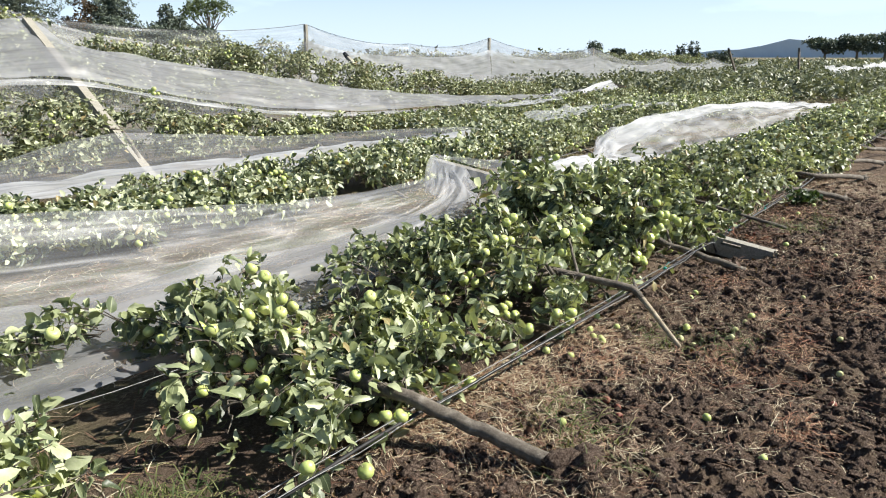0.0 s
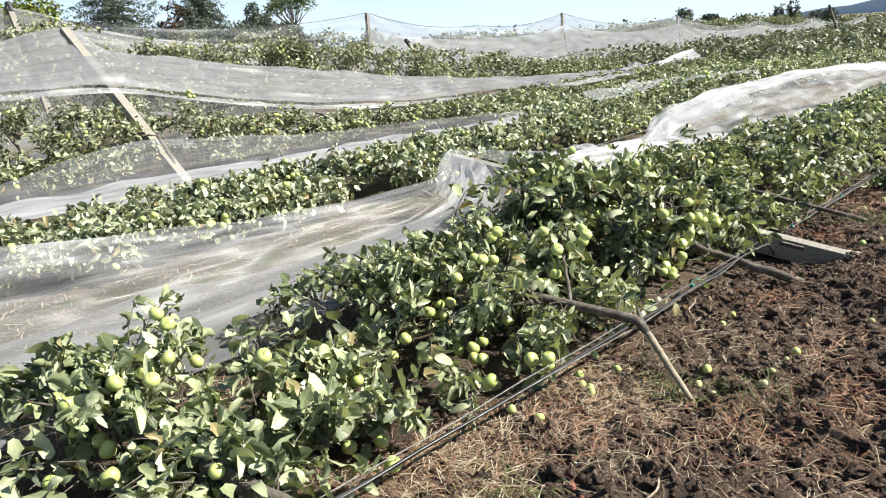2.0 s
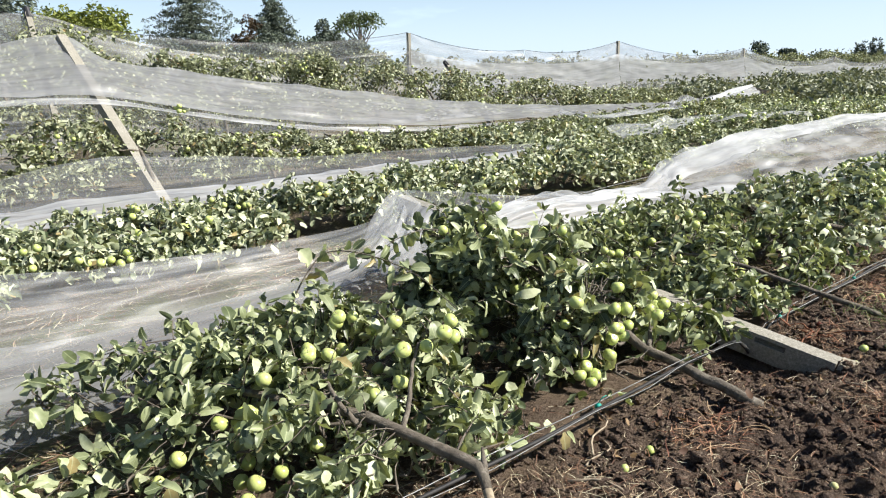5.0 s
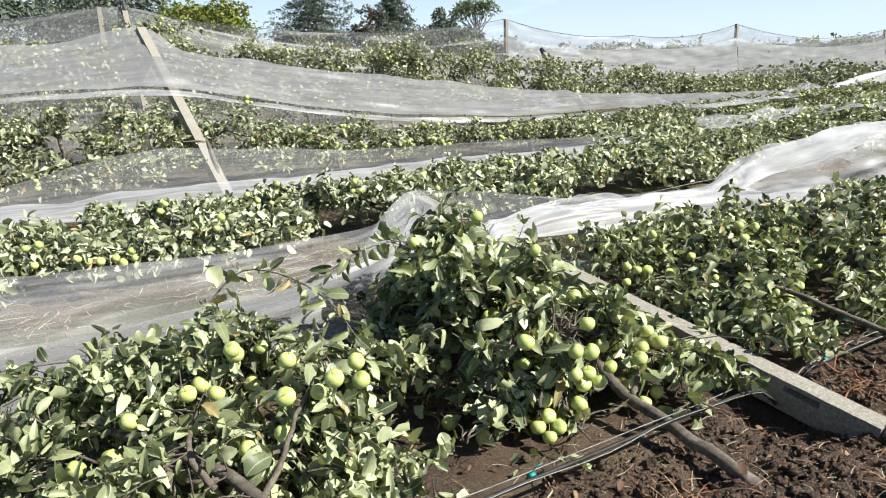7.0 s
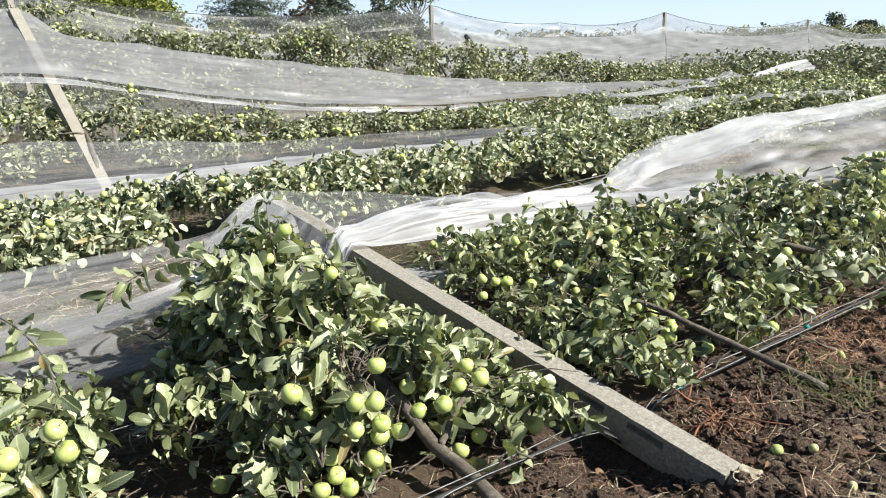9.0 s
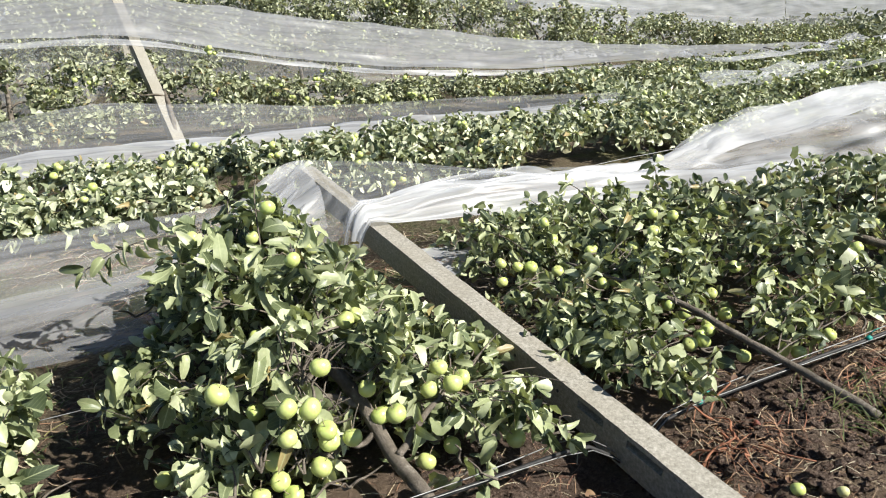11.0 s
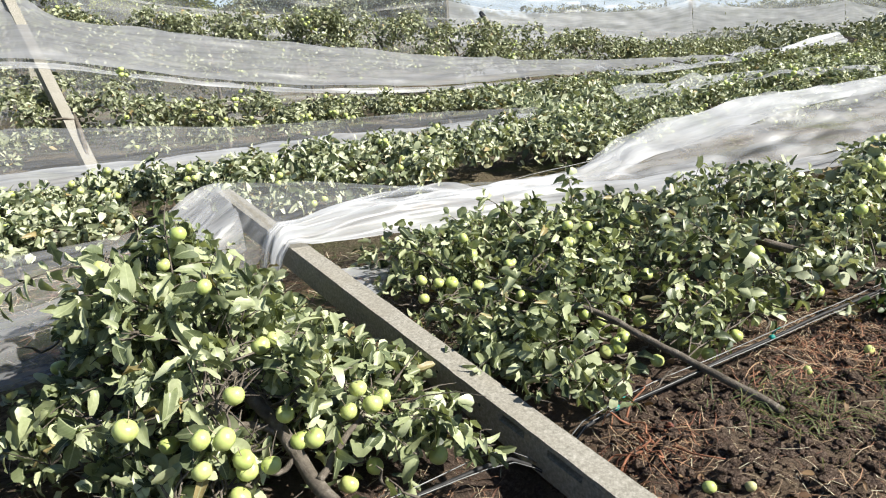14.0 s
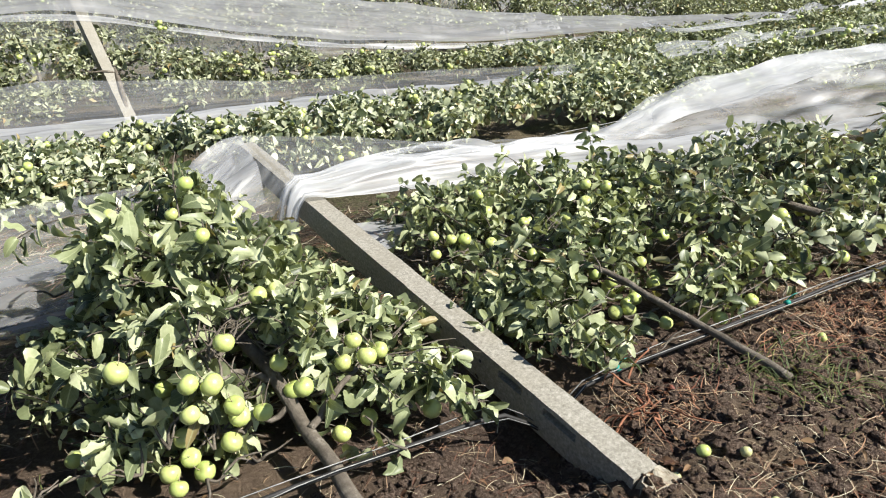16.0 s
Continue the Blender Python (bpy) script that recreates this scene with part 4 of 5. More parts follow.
# fifth row, standing under its net
for i in range(40):
    x = 2.0 + 1.5 * i
    r = np.random.default_rng(330 + i)
    trunk = ((x, 19.9, -0.25), (x, 19.95, 0.7), (x + 0.05, 20.0, 1.5))
    cl = [(x + r.uniform(-0.8, 0.8), 20.1 + r.uniform(-0.3, 0.3), r.uniform(0.4, 1.95 if x < 20 else 1.5), 0.4, 0.35, 0.35) for _ in range(12)]
    apple_tree(trunk, cl, 360 + i, 380, 5, 0.12, False, (), 3, mat=DULL_LEAF, joined=True, label="standing apple tree covered by white net", group="standing apple trees", limbs=3)


# ---- posts, wires ----
def concrete_post(foot, tip, up=(0, 0, 1), wide=0.115, high=0.12, slots=(), black_top=False, label="", mat=None):
    """A cast post lying or leaning: body in bands, so that slots go right through, and a cut end."""
    foot, tip = Vector(foot), Vector(tip)
    length = (tip - foot).length
    y = (tip - foot).normalized()
    x = y.cross(Vector(up)).normalized()
    z = x.cross(y)
    m = Matrix((x, y, z)).transposed().to_4x4()
    m.translation = foot
    root = new("concrete_post")
    root.matrix_basis = m
    tagged(root, label or "grey weathered concrete post, toppled over", "post", "orchard posts")
    bm = bmesh.new()

    def box(y0, y1, z0, z1, thin=1.0):
        n = max(2, int((y1 - y0) / 0.06))
        rings = []
        for i in range(n + 1):
            yy = y0 + (y1 - y0) * i / n
            taper = 1 - 0.12 * yy / length
            j = [0.0022 * noise.noise(Vector((yy * 14, k * 7.3, z0 * 50))) for k in range(4)]
            hw = wide / 2 * taper * thin
            rings.append([bm.verts.new((sx * hw + jj_, yy, zz * taper + jj_)) for (sx, zz), jj_ in zip(((-1, z0), (1, z0), (1, z1), (-1, z1)), j)])
        for a, b_ in zip(rings, rings[1:]):
            for k in range(4):
                bm.faces.new((a[k], a[(k + 1) % 4], b_[(k + 1) % 4], b_[k]))
        bm.faces.new(rings[0][::-1])
        bm.faces.new(rings[-1])

    zb, zt = -high / 2, high / 2
    if slots:
        cut = [0.0] + [v for s in slots for v in s] + [length]
        box(0, length, zb, zt - 0.054)
        box(0, length, zt - 0.02, zt)
        for a, b_ in zip(cut[::2], cut[1::2]):
            box(a, b_, zt - 0.054, zt - 0.02)
    else:
        box(0, length, zb, zt)
    bmesh.ops.recalc_face_normals(bm, faces=bm.faces)
    part("body", bm, mat or CONCRETE, root)
    if black_top:
        bm = bmesh.new()
        bmesh.ops.create_cone(bm, cap_ends=True, segments=12, radius1=0.075, radius2=0.06, depth=0.22, matrix=Matrix.Translation((0, length, 0)) @ Euler((radians(-90), 0, 0)).to_matrix().to_4x4())
        part("cap", bm, CAP, root, "black plastic post cap")
    return root


POST_FOOT, POST_TIP = np.array((6.506, 1.40, -0.115)), np.array((6.29, 4.853, 0.42))
lying = concrete_post(POST_FOOT, POST_TIP, wide=0.114, high=0.152, slots=((0.26, 0.43), (0.55, 0.69)), label="grey weathered concrete post lying across the fallen row")
FRESH = plain("broken_concrete", [(0.3, (0.30, 0.26, 0.19)), (0.5, (0.42, 0.375, 0.29)), (0.7, (0.52, 0.48, 0.39))], 30, 0.95, relief=0.8, spec=0.1, depth=0.015)
bm = bmesh.new()
bmesh.ops.create_cube(bm, size=1, matrix=Matrix.Translation((0.014, -0.082, 0.022)) @ Euler((radians(4), 0, radians(7))).to_matrix().to_4x4() @ Matrix.Diagonal((0.112, 0.15, 0.10, 1)))
bmesh.ops.subdivide_edges(bm, edges=bm.edges, cuts=4, use_grid_fill=True)
for v in bm.verts:
    worn = 0.012 * noise.noise(v.co * 16) + 0.007 * noise.noise(v.co * 45)
    v.co += Vector((worn, worn * 0.6, worn)) + Vector((0, 0.02 * noise.noise(v.co * 20), 0))
part("broken_foot", bm, FRESH, lying, "pale broken foot of the post")
# black discs stand in for the dark insides of small holes
for q in (0.8, 0.91, 1.08, 1.2):
    s = Soup()
    way_ = unit(POST_TIP - POST_FOOT)
    at_ = POST_FOOT + way_ * q + np.array((-0.0535, 0, 0.02))
    s.tube([at_ + np.array((0.004, 0, 0)), at_ - np.array((0.0035, 0, 0))], [0.007, 0.007], 10)
    part_mesh("hole_disc", s.mesh("hole_disc", CAP), lying, "dark disc for the shade in a hole", lying.matrix_basis.inverted())
concrete_post((6.33, 10.4, -0.3), (5.93, 12.97, 2.12), wide=0.155, high=0.15, label="pale concrete post leaning far over")
concrete_post((6.3, 15.0, -0.3), (6.37, 16.7, 2.75), black_top=True, label="concrete post leaning, black cap on top")
concrete_post((17.6, 15.2, -0.1), (17.84, 17.38, 1.6), black_top=True, label="concrete post leaning, black cap on top")
concrete_post((28.6, 10.9, 0.0), (27.1, 12.34, 0.56), mat=BARK, label="dark weathered post toppled with net over its tip")
for x, h in ((6.3, 2.95), (18.1, 2.62), (29.4, 2.4), (40.2, 2.05), (51.5, 1.56), (62.0, 1.48)):
    concrete_post((x, 19.5, -0.2), (x, 19.5, h), (0, 1, 0), label="upright concrete post holding the standing net")


def wire(name, points, radius, mat, label, category, n=90, jitter=0.006, seed=3):
    r = np.random.default_rng(seed)
    p = catmull(points, n)
    p[:, 1:] += np.stack([vnoise(p[:, 0] * 2.1, np.full(n, seed * 3.1), 8), vnoise(p[:, 0] * 2.7, np.full(n, seed * 5.3), 9)], 1) * jitter
    s = Soup()
    s.tube(p, [radius, radius], 6)
    ob = new(name, s.mesh(name, mat))
    return tagged(ob, label, category, kind="")


line = [(-4, 1.78, 0.10), (1.4, 1.78, 0.10), (2.6, 1.77, 0.10), (4.1, 1.68, 0.15), (5.2, 1.74, 0.11), (6.0, 1.8, 0.06), (6.2, 1.83, 0.03), (6.3, 1.84, 0.0), (6.37, 1.845, -0.05), (6.43, 1.85, -0.135), (6.53, 1.855, -0.138), (6.58, 1.86, -0.02), (6.7, 1.86, -0.003), (6.9, 1.86, 0.015), (7.3, 1.82, 0.05), (7.9, 1.78, 0.09), (8.6, 1.75, 0.107), (11, 1.75, 0.15), (16, 1.75, 0.2), (30, 1.75, 0.2)]
wire("irrigation_pipe", line, 0.0078, PIPE, "black plastic drip irrigation pipe along the fallen row", "pipe", 260)
wire("steel_wire", [(x, y + 0.02, z + 0.018) for x, y, z in line], 0.0021, STEEL, "bright galvanised trellis wire beside the pipe", "wire", 260, 0.012, 5)
wire("steel_wire", [(x, y - 0.022, z + 0.012) for x, y, z in line], 0.0019, STEEL, "bright galvanised trellis wire beside the pipe", "wire", 260, 0.014, 6)
wire("steel_wire", [(-2, 2.95, 0.2), (1.05, 2.9, 0.17), (2.8, 2.77, 0.15), (5, 2.78, 0.15), (6.2, 2.86, 0.1), (6.6, 2.9, 0.1), (7.6, 2.9, 0.16), (9, 2.9, 0.2)], 0.002, STEEL, "slack trellis wire through the fallen crowns", "wire", 90, 0.01, 7)
wire("steel_wire", [(7.9, 5.25, 0.06), (8.7, 5.2, 0.08), (9.3, 5.2, 0.1), (14, 5.6, 0.1)], 0.004, STEEL, "trellis wire along the next fallen row", "wire", 60, 0.01, 8)


for x, y, z in ((4.9, 1.745, 0.115), (7.72, 1.787, 0.08), (6.82, 1.86, 0.012)):
    s = Soup()
    s.tube([(x - 0.012, y, z), (x, y, z + 0.003), (x + 0.012, y + 0.002, z)], [0.012, 0.0135, 0.011], 8)
    s.tube([(x, y, z + 0.018), (x + 0.015, y - 0.01, z + 0.04), (x + 0.035, y - 0.015, z + 0.045)], [0.003, 0.002], 5)
    tagged(new("plant_tie", s.mesh("plant_tie", TIE)), "teal plastic tie round the wires", "tie", "plant ties")


# ---- nets ----
def net_sheet(curves, mat, nx, ny, ripple=0.03, seed=1, along=1.2, across=7.0):
    """A cloth through several edge curves, with folds running along its length."""
    lines = [catmull(c, nx) for c in curves]
    k = len(lines)
    g = np.stack([catmull(np.array([l[i] for l in lines]), ny) for i in range(nx)], 0)
    du = np.linalg.norm(np.diff(g, axis=0), axis=-1).mean(1)
    u = np.concatenate([[0], np.cumsum(du)])
    dv = np.linalg.norm(np.diff(g, axis=1), axis=-1).mean(0)
    v = np.concatenate([[0], np.cumsum(dv)])
    nrm = unit(np.cross(np.gradient(g, axis=0), np.gradient(g, axis=1)))
    U, V = np.meshgrid(u, v, indexing="ij")
    f = vnoise(U * along + 0.6 * vnoise(U * 0.7, V * 0.7, seed), V * across + 1.5 * vnoise(U * 0.8, V * 0.2, seed + 3), seed + 1) + 0.5 * vnoise(U * along * 2.5, V * across * 2.3, seed + 2)
    g = g + nrm * (f * ripple)[..., None]
    g[..., 2] = np.maximum(g[..., 2], ground_height(g[..., 0], g[..., 1]) + 0.02 + 0.02 * np.abs(f))
    ii_, jj_ = np.meshgrid(np.arange(nx - 1), np.arange(ny - 1), indexing="ij")
    b_ = (ii_ * ny + jj_).ravel()
    return mesh_of("net", g.reshape(-1, 3), np.stack([b_, b_ + ny, b_ + ny + 1, b_ + 1], 1), mat, True, np.stack([U, V], -1).reshape(-1, 2))


def net(label, parts, group="hail nets"):
    root = new("hail_net")
    tagged(root, label, "net", group)
    for name, curves, mat, nx, ny, ripple, seed, lab in parts:
        part_mesh(name, net_sheet(curves, mat, nx, ny, ripple, seed), root, lab)
    return root


# first row's net, fallen behind the crowns up to the lying post
n1_top = [(-7, 4.1, 1.0), (-2, 4.15, 0.98), (1, 4.24, 0.8), (2.5, 4.27, 0.62), (4, 4.31, 0.45), (5.0, 4.33, 0.42), (5.6, 4.45, 0.41), (5.95, 4.65, 0.46), (6.24, 4.83, 0.55)]
n1_mid = [(-7, 3.85, 0.30), (-2, 3.9, 0.27), (1, 4.0, 0.22), (2.5, 4.02, 0.18), (4, 4.08, 0.16), (5.0, 4.07, 0.2), (5.5, 4.12, 0.27), (5.8, 4.3, 0.32), (6.12, 4.6, 0.42)]
n1_low = [(-7, 2.9, 0.1), (-2, 2.95, 0.09), (1, 3.05, 0.08), (2.5, 3.2, 0.08), (4, 3.35, 0.08), (5.0, 3.4, 0.12), (5.5, 3.55, 0.13), (5.8, 3.9, 0.2), (6.1, 4.4, 0.34)]
def between(a, b, q, lift=0.0):
    return [tuple(np.array(p_) * (1 - q) + np.array(q_) * q + [0, 0, lift]) for p_, q_ in zip(a, b)]


net("torn white hail net slumped between fallen rows", [
    ("sheet", [n1_top, n1_mid, between(n1_mid, n1_low, 0.4)], NET, 170, 40, 0.028, 11, "see-through single layer"),
    ("lower_edge", [between(n1_mid, n1_top, 0.08, 0.012), between(n1_mid, n1_low, 0.5, 0.03), n1_low], NET_HEM, 170, 34, 0.05, 12, "folded layers lying on the ground, fold shade put into their grey-white"),
])
n5_up = [(6.20, 3.86, 0.12), (6.25, 3.93, 0.31), (6.31, 3.98, 0.395), (6.44, 4.0, 0.40), (6.9, 4.12, 0.41), (7.6, 4.2, 0.38), (8.4, 4.2, 0.34), (9.0, 4.3, 0.32), (9.8, 4.6, 0.42), (10.8, 4.65, 0.55), (12, 4.65, 0.6), (14.8, 4.7, 0.62), (17, 4.2, 0.6), (19.5, 3.4, 0.5)]
n5_mid = [(6.17, 3.78, 0.10), (6.24, 3.83, 0.31), (6.31, 3.86, 0.395), (6.44, 3.88, 0.385), (6.9, 4.0, 0.40), (7.6, 4.02, 0.37), (8.4, 3.95, 0.33), (9.0, 3.85, 0.3), (9.8, 3.8, 0.22), (10.8, 3.7, 0.18), (12, 3.7, 0.2), (14.8, 3.6, 0.24), (17, 3.5, 0.3), (19.5, 3.1, 0.4)]
n5_low = [(6.14, 3.68, 0.07), (6.23, 3.74, 0.28), (6.31, 3.76, 0.37), (6.45, 3.76, 0.33), (6.9, 3.84, 0.27), (7.6, 3.78, 0.24), (8.4, 3.62, 0.22), (9.0, 3.35, 0.25), (9.8, 3.2, 0.25), (10.8, 3.1, 0.26), (12, 3.1, 0.28), (14.8, 3.05, 0.3), (17, 3, 0.35), (19.5, 2.9, 0.4)]
n5_tip = [(6.27, 4.87, 0.53), (6.7, 4.9, 0.47), (7.3, 4.92, 0.38), (8.2, 4.8, 0.15), (9.0, 4.65, 0.2)]
net("white hail net bunched round the post, spread along the row", [
    ("sheet", [n5_up, n5_mid], NET_WIDE, 240, 40, 0.06, 21, "see-through sheet with long folds"),
    ("gathered_edge", [n5_mid, n5_low], NET_DENSE, 200, 20, 0.04, 22, "white gathered folds"),
    ("ridge", [[(x, y - 0.02, z + 0.02) for x, y, z in n5_up], [(x, y - float(np.interp(x, [6, 8.4, 9.4, 10.8, 12, 15], [0.1, 0.12, 0.34, 0.4, 0.3, 0.22])), z - float(np.interp(x, [6, 8.4, 9.4, 10.8, 15], [0.02, 0.03, 0.06, 0.14, 0.1]))) for x, y, z in n5_up]], NET_DENSE, 200, 18, 0.04, 23, "white doubled upper edge"),
    ("veil", [n5_tip, n5_up[2:8]], NET, 60, 24, 0.02, 24, "sheer net pulled over the post tip"),
    ("loose_edge", [[(6.42, 3.62, 0.2), (6.8, 3.66, 0.16), (7.3, 3.7, 0.1)], [(6.4, 3.3, 0.1), (6.8, 3.34, 0.14), (7.3, 3.4, 0.08)]], NET_DENSE, 30, 16, 0.04, 26, "crumpled white scrap on the ground"),
    ("wrap", [[(6.27, 4.87, 0.53), (5.95, 4.6, 0.36), (5.6, 4.4, 0.22)], [(6.28, 3.9, 0.39), (6.1, 3.8, 0.25), (5.9, 3.72, 0.12)]], NET, 40, 34, 0.05, 25, "sheer net hanging from the post"),
    ("crumpled_fold", [[(5.55, 4.42, 0.30), (5.8, 4.6, 0.42), (6.05, 4.75, 0.50), (6.27, 4.85, 0.54)], [(5.5, 4.2, 0.26), (5.75, 4.3, 0.38), (6.0, 4.42, 0.36), (6.24, 4.5, 0.43)], [(5.45, 4.0, 0.14), (5.7, 4.02, 0.2), (5.98, 4.1, 0.22), (6.2, 4.2, 0.24)]], NET_MID, 60, 40, 0.06, 27, "crumpled lump of net against the post"),
])
n2_top = [(-4, 9.6, 0.15), (2.2, 9.6, 0.12), (3.7, 9.6, 0.3), (5.0, 9.6, 0.54), (6.3, 9.6, 0.46), (8.3, 9.6, 0.29), (10.5, 9.5, 0.22), (12.2, 8.6, 0.2)]
n2_mid = [(-4, 8.9, 0.08), (2.2, 8.8, 0.08), (3.7, 8.8, 0.12), (5.0, 8.7, 0.12), (6.3, 8.6, 0.12), (8.3, 8.5, 0.14), (10.5, 8.2, 0.17), (12.2, 7.9, 0.18)]
n2_low = [(-4, 8.2, 0.08), (2.2, 8.2, 0.08), (3.7, 8.1, 0.08), (5.0, 7.7, 0.08), (6.3, 7.6, 0.08), (8.3, 7.5, 0.1), (10.4, 7.4, 0.14), (12.2, 7.5, 0.15)]
net("white hail net slumped behind the second row", [
    ("sheet", [n2_top, n2_mid], NET, 130, 24, 0.02, 31, "see-through single layer"),
    ("lower_edge", [between(n2_mid, n2_top, 0.08, 0.012), n2_low], NET_DENSE, 130, 20, 0.04, 32, "white folded layers lying on the ground"),
])
n3_top = [(-3, 13, 1.85), (2, 13, 1.85), (4.6, 13, 1.95), (5.93, 13.02, 2.16), (6.6, 13, 1.80), (8.5, 13, 1.47), (10.8, 13, 1.17), (13, 13, 0.87), (16.5, 13, 0.57), (20, 13, 0.37), (24, 12.6, 0.35), (27.1, 12.36, 0.62)]
n3_mid = [(-3, 12.3, 1.4), (2, 12.3, 1.4), (4.6, 12.3, 1.5), (6.0, 12.3, 1.62), (6.8, 12.3, 1.42), (8.5, 12.3, 1.05), (10.8, 12.3, 0.78), (13, 12.3, 0.55), (16.5, 12.3, 0.37), (20, 12.3, 0.27), (24, 12.2, 0.25), (27.1, 12.1, 0.5)]
n3_low = [(-3, 11.75, 1.08), (2, 11.75, 1.08), (4.6, 11.75, 1.14), (6.0, 11.75, 1.13), (7.2, 11.75, 0.9), (8.6, 11.75, 0.64), (9.8, 11.75, 0.47), (12, 11.75, 0.28), (14.6, 11.75, 0.2), (19, 11.75, 0.16), (24, 11.8, 0.2), (27.0, 11.9, 0.3)]
net("white hail net hanging from the leaning post line", [
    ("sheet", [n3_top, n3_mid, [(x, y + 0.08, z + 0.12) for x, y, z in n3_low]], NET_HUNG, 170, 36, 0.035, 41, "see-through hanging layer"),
    ("hem", [[(x, y + 0.08, z + 0.07) for x, y, z in n3_low], n3_low], NET_MID, 170, 10, 0.03, 42, "white folded lower edge"),
    ("back", [[(x, y + 0.4, z + 0.2) for x, y, z in n3_low[:8]], [(x, y + 0.3, 0.05) for x, y, z in n3_low[:8]]], NET, 90, 16, 0.03, 43, "grey shaded layer behind the trees"),
])
net("white hail net draped over the toppled far post", [
    ("peak", [[(20.7, 11.2, 0.2), (22.2, 11.5, 0.32), (23.75, 11.8, 0.46), (25.3, 12.1, 0.6), (26.96, 12.3, 0.68)], [(20.7, 11.1, 0.14), (22.4, 11.2, 0.16), (24.2, 11.4, 0.15), (26.2, 11.6, 0.12), (28.0, 11.9, 0.1)]], NET_MID, 70, 18, 0.03, 45, "sheer net pulled up to the post tip"),
    ("fold", [[(20.7, 11.2, 0.22), (22.2, 11.48, 0.34), (23.75, 11.78, 0.48), (25.3, 12.08, 0.62), (26.96, 12.28, 0.7)], [(20.7, 11.15, 0.15), (22.2, 11.42, 0.26), (23.8, 11.7, 0.38), (25.4, 11.98, 0.5), (26.96, 12.2, 0.63)]], NET_DENSE, 70, 8, 0.012, 49, "bright doubled fold"),
    ("trail", [[(18.8, 15.0, 0.4), (17.2, 12.0, 0.36), (16.6, 10.7, 0.36), (18.5, 10.8, 0.36), (20.5, 11.4, 0.38), (23.8, 13.0, 0.45)], [(18.4, 14.6, 0.3), (16.6, 11.6, 0.32), (16.2, 10.0, 0.34), (18.5, 10.2, 0.34), (20.8, 10.9, 0.36), (23.8, 12.5, 0.42)]], NET_MID, 80, 12, 0.06, 46, "thin trailing fold")])
net("torn white net scrap caught on fallen branches", [
    ("sheet", [[(13.8, 7.5, 0.44), (14.9, 7.6, 0.52), (15.8, 7.1, 0.55), (17.5, 6.6, 0.5)], [(13.8, 7.1, 0.42), (14.4, 6.9, 0.46), (15.4, 6.5, 0.5), (17.2, 6.1, 0.46)]], NET_MID, 60, 16, 0.07, 47, "crumpled folds over leaves")])
net("torn white net scrap caught on fallen branches", [
    ("sheet", [[(12.9, 7.7, 0.42), (13.4, 7.6, 0.48), (13.8, 7.3, 0.42)], [(12.4, 6.9, 0.38), (12.9, 6.8, 0.44), (13.4, 6.9, 0.42)]], NET_MID, 30, 16, 0.07, 48, "crumpled folds over leaves")])
n4_top = [(-3, 16.8, 2.3), (2, 16.8, 2.35), (4.5, 16.8, 2.5), (6.37, 16.75, 2.75), (8, 16.8, 2.3), (10, 16.8, 1.95), (13, 16.9, 1.7), (17.8, 17.3, 1.5), (24, 17, 0.9), (30, 17, 0.7)]
net("hail net behind the leaning fourth row, dimmer light in its grey", [
    ("sheet", [n4_top, [(x, 16.6, z * 0.65) for x, y, z in n4_top], [(x, 16.7, 0.1) for x, y, z in n4_top]], NET_DIM, 130, 24, 0.04, 51, "see-through hanging layer"),
    ("hem", [n4_top, [(x, y - 0.03, z - 0.05) for x, y, z in n4_top]], NET_DIM, 130, 4, 0.01, 52, "doubled upper edge")])
n6_posts = ((-6, 2.8), (6.3, 2.98), (18.1, 2.62), (23.6, 2.05), (29.4, 2.38), (40.2, 2.05), (51.5, 1.55), (62.0, 1.47), (75, 1.4))
n6_top = []
for (xa, za), (xb, zb) in zip(n6_posts, n6_posts[1:]):
    for q in np.arange(0, 1, 0.07):
        n6_top.append((xa + (xb - xa) * q, 19.5, za + (zb - za) * q - 4 * q * (1 - q) * 0.042 * (xb - xa)))
standing = []
for k, (xa, xb) in enumerate(zip([p_[0] for p_ in n6_posts], [p_[0] for p_ in n6_posts][1:])):
    top = [p_ for p_ in n6_top if xa - 0.01 <= p_[0] < xb] + [(xb, 19.5, n6_posts[k + 1][1])]
    # left panels get the dimmed colour, standing in for weaker light
    mat_ = NET_DIM if xb < 19 else NET_FINE
    standing.append(("upper_band", [top, [(x, y - 0.06, z * 0.78) for x, y, z in top]], NET_DIM if xb < 19 else NET_BAND, 48, 8, 0.03, 81 + k, "thin upper band"))
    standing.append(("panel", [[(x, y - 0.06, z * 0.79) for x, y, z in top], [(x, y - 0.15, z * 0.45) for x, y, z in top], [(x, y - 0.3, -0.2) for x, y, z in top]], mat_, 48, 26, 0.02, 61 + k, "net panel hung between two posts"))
net("standing white hail net hung from upright posts", standing)
wire("net_cable", [(x, y, z + 0.01) for x, y, z in n6_top], 0.008, CAP, "dark cable along the top of the standing net", "cable", 260, 0.0, 9)


